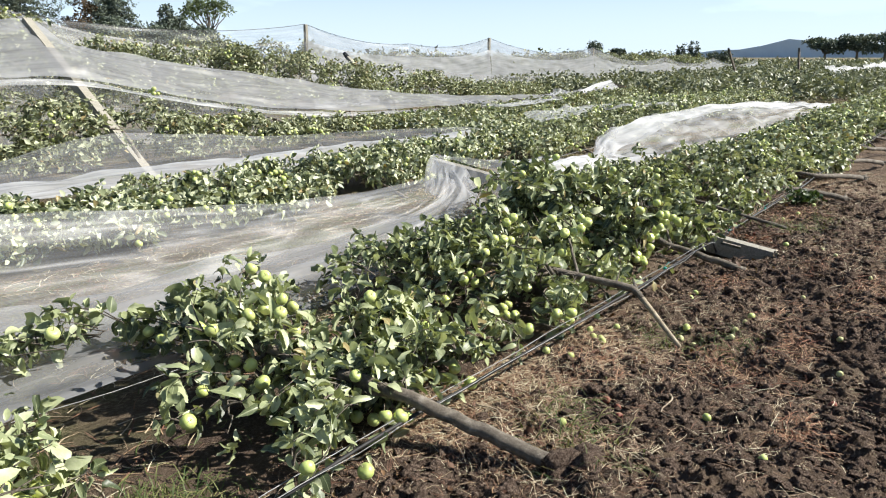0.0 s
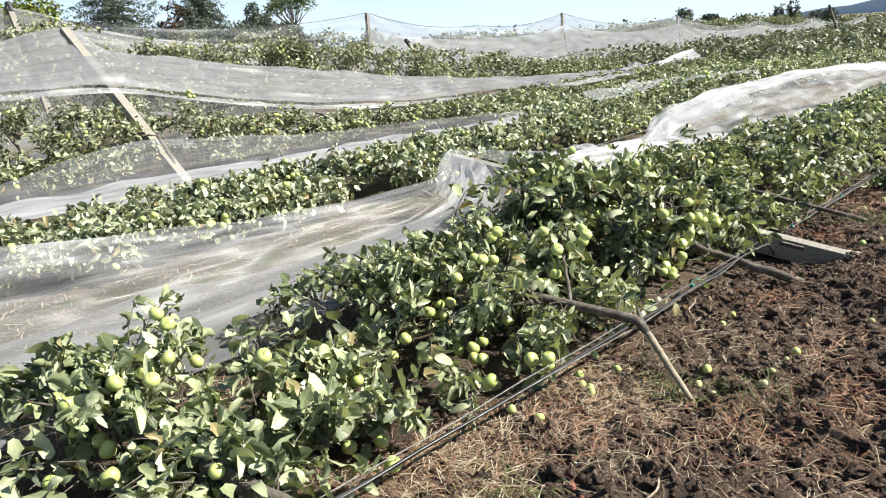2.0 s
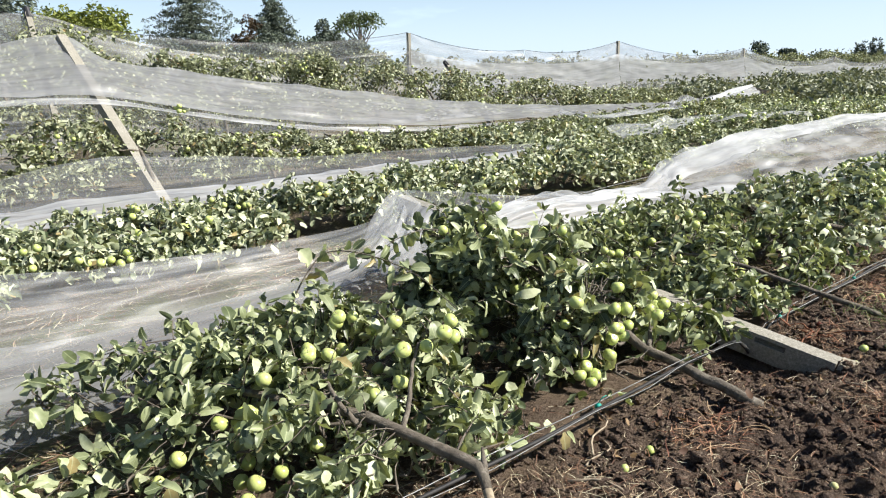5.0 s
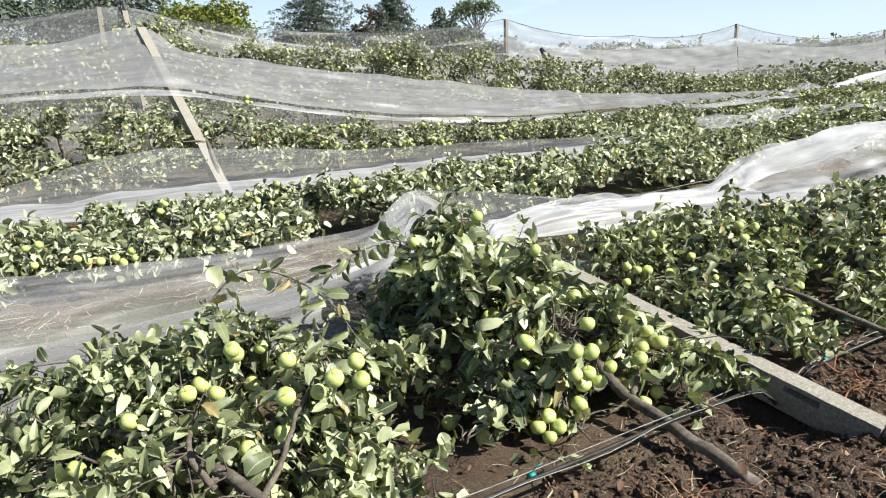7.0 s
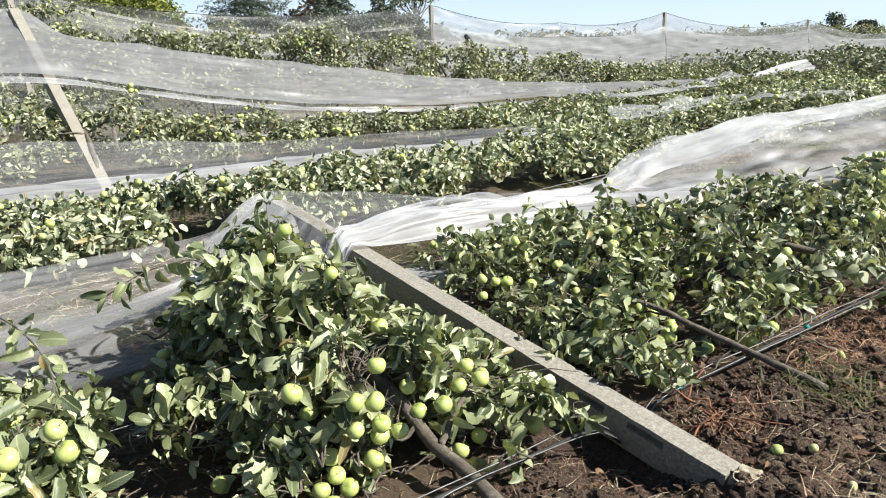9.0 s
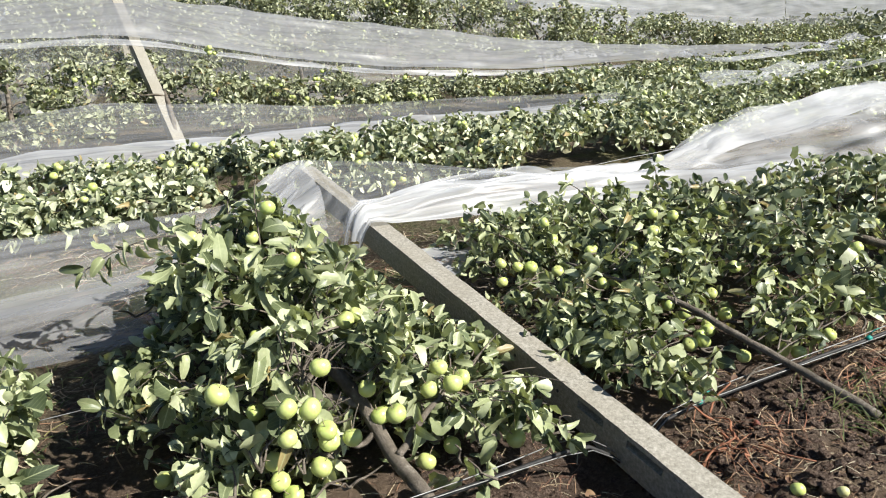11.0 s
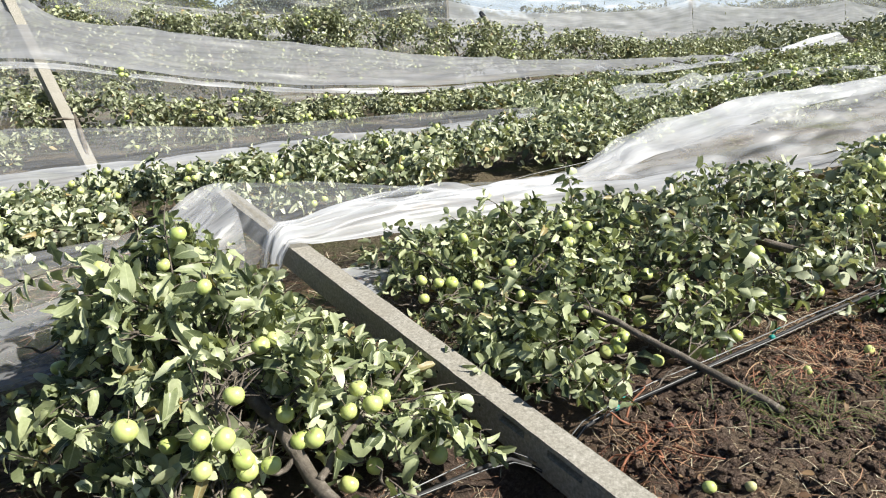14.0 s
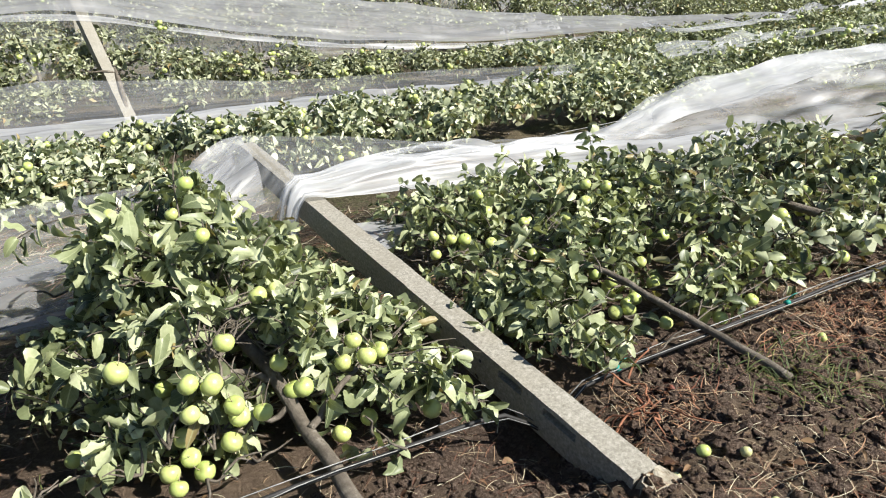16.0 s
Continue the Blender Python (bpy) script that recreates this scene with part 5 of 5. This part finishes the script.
# ---- distance ----
def dressed_tree(name, x, y, clumps, count, size, mat, trunk_r, trunk_h, seed, label, forks=0):
    r = np.random.default_rng(seed)
    root = new(name)
    root.location = (x, y, 0)
    tagged(root, label, "tree", "distant trees")
    s = Soup()
    s.tube(catmull([(0, 0, -0.2), (0.1, 0, trunk_h * 0.5), (0, 0.1, trunk_h)], 8), [trunk_r, trunk_r * 0.7, trunk_r * 0.35], 7)
    for i in range(forks):
        c = clumps[i % len(clumps)]
        s.tube(limb_path((0, 0, min(trunk_h * 0.6, c[2] * 0.85)), c[:3], r, 0.05, 5), [trunk_r * 0.45, trunk_r * 0.15], 5)
    part_mesh("trunk", s.mesh("trunk", BARK), root)
    part_mesh("crown", rosettes("crown", clumps, count, 5, size, mat, False, r, 0.1), root, "", None, "stuff")
    return root


def cedar(x, y, h, w, seed, mat=None, label="tall dark blue-green cedar with layered branches, haze in its colour"):
    r = np.random.default_rng(seed)
    cl = []
    for lev in np.linspace(0.04, 0.97, 17):  # boughs rise a little, then droop at the tip
        reach = w / 2 * (1.02 - lev) ** 0.7
        for a in np.arange(8) * 0.785 + r.uniform(0, 6.28):
            a += r.normal(0, 0.2)
            out = reach * r.uniform(0.6, 1.08)
            for q in (0.12, 0.35, 0.6, 0.82, 1.0):
                d = out * q
                size = w * 0.062 * (1.2 - lev) * (1.25 - 0.6 * q)
                cl.append((d * math.cos(a), d * math.sin(a), h * lev + 0.22 * d - 0.34 * d * q + r.normal(0, 0.12), size, size, h * 0.017))
    dressed_tree("cedar", x, y, cl, 9500, 0.36, mat or NEEDLE, 0.45, h * 0.95, seed, label, 40)


def ball_tree(name, x, y, z0, h, w, seed, mat, label, n=16, count=900, size=0.5):
    r = np.random.default_rng(seed)
    cl = []
    for _ in range(n):
        d = unit(r.normal(0, 1, 3)) * r.uniform(0.3, 0.8)
        cl.append((d[0] * w / 2, d[1] * w / 2, z0 + (h - z0) * (0.5 + d[2] * 0.5), w * 0.2, w * 0.2, (h - z0) * 0.22))
    dressed_tree(name, x, y, cl, count, size, mat, 0.3, (z0 + h) / 2, seed, label, 8)


def umbrella_pine(x, y, h, w, seed, depth=0.35):
    r = np.random.default_rng(seed)
    cl = []
    for _ in range(14):
        a, d = r.uniform(0, 6.28), w / 2 * math.sqrt(r.random()) * 0.85
        cl.append((d * math.cos(a), d * math.sin(a), h * (1 - depth * 0.5) - d * d * 0.11, w * 0.16, w * 0.16, h * depth * 0.3))
    dressed_tree("umbrella_pine", x, y, cl, 430, 0.38, PINE if seed == 1 else NEEDLE, 0.25, h * 0.7, seed, "umbrella pine with bare forked limbs and a flat crown", 14)


def polar(az, d):
    return d * math.cos(radians(az)), d * math.sin(radians(az))


umbrella_pine(64.6, 88.6, 10.6, 7.2, 1, 0.5)
for k, (az, d, h, w) in enumerate(((80, 74, 8.5, 13), (87, 70, 9, 14), (95, 72, 9, 15))):
    ball_tree("broadleaf_tree", *polar(az, d), 0.0, h, w, 80 + k, NEEDLE, "dark dense trees behind the nets", 22, 1500, 0.5)
cedar(54.0, 121.0, 18.5, 24.0, 2)
cedar(64.0, 112.0, 14.0, 14.0, 3)
ball_tree("bush", 66.6, 100.1, 0.5, 8.6, 5.2, 4, NEEDLE, "round dark evergreen tree")
ball_tree("russet_tree", 60.0, 112.0, 0.5, 9.5, 7.5, 5, RUSSET, "russet-brown tree between the cedars")
ball_tree("broadleaf_tree", 18.4, 54.5, 0.0, 6.1, 9.2, 6, BROADLEAF, "rounded yellow-green tree behind the nets", 34, 3200, 0.34)
ball_tree("broadleaf_tree", 15.5, 78.0, -1.0, 11.0, 15.0, 7, NEEDLE, "dark dense trees behind the nets", 40, 4200, 0.45)
ball_tree("broadleaf_tree", 21.0, 74.0, -1.0, 6.5, 9.0, 8, NEEDLE, "dark dense trees behind the nets", 26, 2200, 0.45)

for k, (az, h) in enumerate(((54.2, 5.0), (57.6, 5.6), (61.2, 6.2), (64.8, 6.0), (68.4, 5.6), (71.6, 5.2))):
    ball_tree("broadleaf_tree", *polar(az, 106), -1.0, h, 9.5, 90 + k, NEEDLE, "low dark tree behind the nets", 20, 1100, 0.5)

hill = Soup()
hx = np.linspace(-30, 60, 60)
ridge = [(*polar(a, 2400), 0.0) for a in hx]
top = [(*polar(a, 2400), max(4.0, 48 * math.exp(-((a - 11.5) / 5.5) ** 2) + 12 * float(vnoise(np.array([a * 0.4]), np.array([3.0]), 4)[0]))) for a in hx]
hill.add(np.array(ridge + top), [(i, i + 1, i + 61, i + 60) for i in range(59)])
tagged(new("backdrop", hill.mesh("backdrop", HILL)), "hills on the horizon, haze painted into their blue", "hill", kind="structure")

for k, (az, d, h, w) in enumerate(((10.4, 150, 5.0, 8.0), (8.5, 150, 5.6, 7.0), (6.9, 145, 5.6, 8.5))):
    ball_tree("umbrella_pine", *polar(az, d), 1.9, h, w, 20 + k, NEEDLE, "dark umbrella pine with a domed crown far off", 18, 700, 0.5)
for k, (az, d, h) in enumerate(((19.9, 92, 2.6), (19.5, 92, 2.9), (19.0, 92, 3.4), (18.6, 92, 3.0))):
    r = np.random.default_rng(40 + k)
    cl = [(r.normal(0, 0.1), r.normal(0, 0.1), h * q, 0.62 * (1.1 - q), 0.62 * (1.1 - q), 0.28) for q in np.linspace(0.1, 0.97, 9)]
    dressed_tree("conifer", *polar(az, d), cl, 320, 0.22, NEEDLE, 0.1, h * 0.9, 40 + k, "small dark pointed conifer far off", 0)
for k, (az, d, h, w) in enumerate(((27.6, 115, 2.4, 5), (26.9, 115, 2.9, 4), (22.0, 118, 2.6, 4.6), (17.2, 110, 2.2, 4.0), (25.7, 104, 3.3, 2.6))):
    ball_tree("bush", *polar(az, d), -0.2, h, w, 50 + k, NEEDLE, "round dark tree on the horizon", 10, 420, 0.34)
umbrella_pine(*polar(24.1, 120), 2.7, 2.4, 60, 0.3)


# ---- weeds and far rows ----
def weed_band(name, x0, x1, y0, y1, h, count, size, mat, seed, label):
    r = np.random.default_rng(seed)
    x, y = r.uniform(x0, x1, count), r.uniform(y0, y1, count)
    top = h * (0.75 + 0.5 * vnoise(x * 0.8, y * 0.8, seed) + 0.3 * vnoise(x * 2.6, y * 2.6, seed + 1))
    p = np.stack([x, y, top * r.uniform(0.25, 1.0, count) ** 0.5 - 0.2], 1)
    way = r.normal(0, 1, (count, 3)) * [1, 1, 0.5] + [0, 0, 0.35]
    nrm = r.normal(0, 0.8, (count, 3)) + [0, -0.4, 0.8]
    ob = new(name, leaf_mesh(name, p, way, nrm, size * r.uniform(0.6, 1.3, (count, 1)), mat, False, r))
    return tagged(ob, label, "plants", kind="stuff")


weed_band("orchard_rows", 27, 75, 3.5, 18.5, 0.9, 60000, 0.2, WEED, 5, "overgrown orchard rows with tall green weeds")
weed_band("orchard_rows", 29, 75, 1.2, 3.6, 1.0, 9000, 0.2, WEED, 6, "fallen orchard row running into the distance")
weed_band("orchard_rows", 75, 140, -6, 34, 1.2, 14000, 0.4, WEED, 8, "overgrown orchard rows running to the horizon")
weed_band("far_hedge", 150, 160, -60, 50, 1.1, 7000, 0.6, WEED, 10, "dull green hedge along the far side of the orchard")
weed_band("low_plants", 12.2, 28, 7.0, 10.8, 0.5, 15000, 0.12, FAR_LEAF, 7, "low leafy growth between fallen rows")
for (x, y, z), (x2, y2, z2), cap in (((47.5, 13.2, -0.2), (46, 13.6, 1.95), True), ((48, 10.0, -0.2), (48, 10.2, 1.95), True)):
    concrete_post((x, y, z), (x2, y2, z2), (0.3, 1, 0), black_top=cap, mat=BARK, label="dark weathered post standing in tall weeds")
r = np.random.default_rng(77)
weed_band("far_hedge", -25, 130, 41, 45, 2.0, 12000, 0.4, WEED, 9, "dull green growth behind the standing net")
heap = [(55 + 3.0 * k, 9.5 + r.normal(0, 0.4), 0.75 + 0.45 * r.random()) for k in range(12)]
net("white hail net heaped over far posts", [("sheet", [heap, [(x, y - 0.8, z * 0.5) for x, y, z in heap], [(x, y - 1.6, 0.1) for x, y, z in heap]], NET_DENSE, 90, 12, 0.15, 71, "")])


# ---- litter on the ground ----
RED_PATCHES = ((4.75, 0.95, 160, 0.16), (4.0, 0.8, 140, 0.15), (3.4, 1.55, 160, 0.16), (6.95, 0.75, 160, 0.2), (5.3, 1.45, 160, 0.14), (5.73, 0.52, 300, 0.16), (4.3, 0.74, 140, 0.12), (3.25, 0.5, 140, 0.1), (5.1, 0.62, 120, 0.14), (3.9, 1.05, 160, 0.14), (6.78, 1.62, 160, 0.11), (6.1, 1.05, 120, 0.14), (8.2, 1.5, 200, 0.2), (8.08, 1.62, 260, 0.18), (7.68, 1.64, 160, 0.14))

def straw_mesh(name, x, y, length, mat, r, lift=0.5, broad=0.0014):
    n = len(x)
    a = r.uniform(0, 6.28, n)
    rise = r.uniform(-0.1, lift, n)
    z = ground_height(x, y)
    rows = []
    bend = r.normal(0, 0.3, n)
    for k, q in enumerate((0, 0.35, 0.7, 1.0)):
        ang = a + bend * q
        px, py = x + np.cos(ang) * length * q, y + np.sin(ang) * length * q
        pz = np.maximum(z + 0.004 + length * rise * q * (1.25 - q), ground_height(px, py) + 0.004)
        w = broad * (1 - 0.6 * q)
        sx, sy = -np.sin(ang) * w, np.cos(ang) * w
        rows += [np.stack([px - sx, py - sy, pz], 1), np.stack([px + sx, py + sy, pz + w * 0.6], 1)]
    v = np.stack(rows, 1).reshape(-1, 3)
    off = np.arange(n) * 8
    f = [q for p_ in ((0, 1, 3, 2), (2, 3, 5, 4), (4, 5, 7, 6)) for q in (np.array(p_)[None] + off[:, None]).tolist()]
    return mesh_of(name, v, f, mat)


r = np.random.default_rng(81)


def scatter(n, x0, x1, y0, y1, seed, cut=-0.1, freq=1.6):
    x, y = r.uniform(x0, x1, n * 3), r.uniform(y0, y1, n * 3)
    keep = vnoise(x * freq, y * freq, seed) + r.normal(0, 0.35, n * 3) > cut
    return x[keep][:n], y[keep][:n]


x, y = scatter(19000, 1.0, 12, 0.9, 2.1, 91, 0.05, 2.0)
keep = (r.random(len(x)) < 0.15) | (x < 5.0) | (x > 7.4)
x, y = x[keep], y[keep]
tagged(new("straw", straw_mesh("straw", x, y, r.uniform(0.03, 0.12, len(x)), STRAW, r)), "dry reddish straw along the edge of the row", "straw", kind="stuff")
x, y = scatter(5200, 2.2, 4.0, 1.15, 1.95, 96, 0.0, 2.4)
tagged(new("straw", straw_mesh("straw", x, y, r.uniform(0.03, 0.13, len(x)), STRAW, r, 0.6, 0.0019)), "pale matted straw at the foot of the fallen trees", "straw", kind="stuff")
x, y = scatter(8000, 1.0, 13, -1.0, 1.2, 92, 0.2, 1.6)
tagged(new("straw", straw_mesh("straw", x, y, r.uniform(0.03, 0.14, len(x)), STRAW, r)), "scattered straw on the tilled soil", "straw", kind="stuff")
x, y = scatter(9000, -1, 14, 2.4, 6.0, 93, 0.0)
tagged(new("dry_grass", straw_mesh("dry_grass", x, y, r.uniform(0.06, 0.2, len(x)), STRAW, r, 0.2, 0.0028)), "dry flattened grass between the rows", "grass", kind="stuff")
x, y = scatter(5000, -1, 14, 2.3, 6.0, 94, 0.1)
tagged(new("grass", straw_mesh("grass", x, y, r.uniform(0.05, 0.14, len(x)), GRASS, r, 0.4, 0.0025)), "short green grass between the rows", "grass", kind="stuff")
for cx, cy, n in ((2.65, 1.33, 110), (2.5, 1.12, 70), (2.9, 1.5, 70), (3.97, 1.45, 110), (4.15, 1.1, 90), (7.45, 1.44, 120), (7.3, 1.55, 70), (7.9, 1.3, 70), (1.25, 2.2, 240), (1.3, 1.9, 160)):
    x, y = r.normal(cx, 0.11, n), r.normal(cy, 0.1, n)
    tagged(new("grass_tuft", straw_mesh("grass_tuft", x, y, r.uniform(0.05, 0.15, n), GRASS, r, 1.6, 0.0024)), "small tuft of green grass at the soil edge", "grass", "grass tufts", "stuff")

RED_STRAW = leaf_material("red_straw", [(0.0, (0.16, 0.05, 0.03)), (0.5, (0.36, 0.17, 0.10)), (1.0, (0.55, 0.38, 0.25))], 0.05, 0.7)
for cx, cy, n, wid in RED_PATCHES:
    x, y = r.normal(cx, wid, n), r.normal(cy, wid * 0.7, n)
    tagged(new("straw", straw_mesh("straw", x, y, r.uniform(0.04, 0.16, n), RED_STRAW, r, 0.6, 0.002)), "reddish dry roots and straw on the soil", "straw", "straw patches", "stuff")

x, y = scatter(9000, 1.2, 9.5, -0.5, 1.7, 98, 0.0, 3.0)
tagged(new("straw", straw_mesh("straw", x, y, r.uniform(0.008, 0.035, len(x)), STRAW, r, 0.5, 0.0016)), "short bits of straw and root in the soil", "straw", kind="stuff")
n = 160
p = np.stack([r.normal(8.62, 0.09, n), r.normal(1.6, 0.07, n), r.uniform(0.03, 0.15, n)], 1)
weed = leaf_mesh("weed", p, r.normal(0, 1, (n, 3)) * [1, 1, 0.6], r.normal(0, 0.5, (n, 3)) + [0, 0, 1], r.uniform(0.04, 0.08, (n, 1)), WEED_DARK, 1, r)
tagged(new("weed", weed), "low dark green weed on the soil edge", "weed", kind="stuff")

# clods
ico = bmesh.new()
bmesh.ops.create_icosphere(ico, subdivisions=2, radius=1)
iv = np.array([v.co[:] for v in ico.verts])
if_ = [[v.index for v in f.verts] for f in ico.faces]
ico.free()
ico = bmesh.new()
bmesh.ops.create_icosphere(ico, subdivisions=1, radius=1)
jv = np.array([v.co[:] for v in ico.verts])
jf = [[v.index for v in f.verts] for f in ico.faces]
ico.free()


def clod_soup(n, x0, x1, y0, y1, small, big, verts, faces, seed):
    r = np.random.default_rng(seed)
    s = Soup()
    for _ in range(n):
        x, y = r.uniform(x0, x1), r.uniform(y0, y1)
        rad = small * (big / small) ** (r.random() ** 2.2)
        v = verts * (1 + 0.55 * vnoise(verts[:, 0] * 2.1 + x * 9, verts[:, 1] * 2.1 + verts[:, 2] * 2.7 + y * 7, seed)[:, None] + r.normal(0, 0.2, (len(verts), 1)))
        v = v * rad * [r.uniform(0.8, 1.3), r.uniform(0.8, 1.3), r.uniform(0.55, 0.9)]
        s.add(v + [x, y, on_ground(x, y) + rad * 0.25], faces)
    return s


tagged(new("soil_clods", clod_soup(4200, 1.0, 11, -1.0, 1.7, 0.008, 0.034, iv, if_, 5).mesh("soil_clods", CLOD, True)), "rough dark clods of tilled earth", "soil", kind="stuff")
tagged(new("soil_crumbs", clod_soup(24000, 1.6, 9.2, -0.2, 1.85, 0.005, 0.024, jv, jf, 6).mesh("soil_crumbs", CLOD, False)), "small crumbs of dark earth", "soil", kind="stuff")

# earth torn up with the roots of the first fallen tree
r = np.random.default_rng(88)
ball = Soup()
for dx, dy, dz, rad in ((0.03, -0.05, 0.02, 0.085), (0.1, -0.12, 0.0, 0.07), (-0.05, -0.08, 0.0, 0.06), (0.12, -0.02, -0.01, 0.06), (0.02, -0.16, -0.01, 0.055)):
    v = iv * (1 + 0.4 * vnoise(iv[:, 0] * 2.1 + dx * 40, iv[:, 1] * 2.1 + iv[:, 2] * 1.7 + dy * 30, 5)[:, None] + r.normal(0, 0.1, (len(iv), 1)))
    ball.add(v * rad * [1.2, 1.1, 0.75] + [2.36 + dx, 1.24 + dy, on_ground(2.36 + dx, 1.24 + dy) + 0.02 + dz], if_)
tagged(new("root_ball", ball.mesh("root_ball", CLOD, True)), "dark earth clinging round the torn roots", "soil")

# windfalls
FALLEN = [(6.56, 1.53), (6.72, 1.35), (3.99, 1.69), (3.73, 1.72), (3.68, 1.64), (4.01, 1.83), (3.30, 1.79), (3.31, 1.65), (4.21, 1.34), (4.59, 1.07), (3.79, 1.77), (3.72, 1.67), (3.09, 0.86), (2.68, 1.36), (2.84, 0.56), (7.7, 1.6), (8.1, 1.55), (8.6, 1.5), (5.0, 1.55), (4.75, 1.5)]
PALES = [(6.59, 1.34), (6.81, 1.26), (6.69, 1.06), (4.12, 1.34), (4.08, 1.25), (4.37, 1.1), (4.27, 1.11), (4.49, 0.56), (4.02, 0.48), (4.22, 1.08), (4.49, 1.08), (5.2, 0.9), (5.9, 0.6), (6.3, 0.9)]
for pts, me, lab in ((FALLEN, APPLE_MESH, "green apple fallen on the soil"), (PALES, PALE_MESH, "pale withered apple on the soil"), ([(3.05, 1.32), (2.92, 1.2), (3.67, 0.45), (3.0, 1.24), (6.9, 1.66)], ROTTEN_MESH, "rotten red-brown apple on the soil")):
    for x, y in pts:
        ob = new("apple", me)
        k = r.uniform(0.5, 0.68)
        ob.matrix_basis = Matrix.LocRotScale((x, y, on_ground(x, y) + 0.03 * k), turn(r, 80), (k, k, k))
        tagged(ob, lab, "apple", "windfall apples")

# loose sticks and roots
ROOT = plain("root", [(0.3, (0.16, 0.06, 0.03)), (0.7, (0.33, 0.15, 0.08))], 25, 0.8, 0, 0.3)
TWIG = plain("dry_stick", [(0.3, (0.16, 0.12, 0.08)), (0.7, (0.42, 0.35, 0.25))], 25, 0.8, 0, 0.3)
for k in range(38):
    near_post = k < 8
    x, y = (r.normal(6.75, 0.12), r.normal(1.66, 0.1)) if near_post else (r.uniform(1.8, 10), r.uniform(-0.2, 1.7))
    a, l = r.uniform(0, 6.28), r.uniform(0.12, 0.3) if near_post else r.uniform(0.1, 0.42)
    ends = [(x + math.cos(a + b) * l * q, y + math.sin(a + b) * l * q) for q, b in ((0, 0), (0.35, 0.15), (0.7, -0.1), (1, 0.2))]
    s = Soup()
    up = r.uniform(0.0, 0.12) if near_post else r.uniform(0, 0.04)
    s.tube(catmull([(px, py, on_ground(px, py) + 0.008 + up * q) for (px, py), q in zip(ends, (0, 0.4, 0.8, 0.6))], 10), [0.0055, 0.004, 0.002], 5)
    nm = "root" if near_post else "stick"
    tagged(new(nm, s.mesh(nm, ROOT if near_post else TWIG)), "broken reddish root beside the post" if near_post else "dry broken stick lying on the soil", nm, "roots" if near_post else "sticks")

# dead leaves along the soil edge
DEAD = leaf_material("dead_leaf", [(0.0, (0.08, 0.035, 0.02)), (0.5, (0.15, 0.075, 0.04)), (1.0, (0.30, 0.19, 0.10))], 0.1, 0.7)
x, y = scatter(300, 1.2, 9.5, 1.0, 2.2, 97, 0.1, 2.0)
x, y = np.concatenate([x, r.normal(6.62, 0.07, 14)]), np.concatenate([y, r.normal(1.42, 0.06, 14)])
n = len(x)
spread = np.stack([r.normal(0, 1, n), r.normal(0, 1, n), r.normal(0, 0.25, n)], 1)
up = np.stack([r.normal(0, 0.5, n), r.normal(0, 0.5, n), np.ones(n)], 1)
leaves_lying = leaf_mesh("dead_leaves", np.stack([x, y, ground_height(x, y) + 0.025], 1), spread, up, r.uniform(0.022, 0.05, (n, 1)), DEAD, True, r)
tagged(new("dead_leaves", leaves_lying), "curled brown dead leaves on the soil", "leaves", kind="stuff")
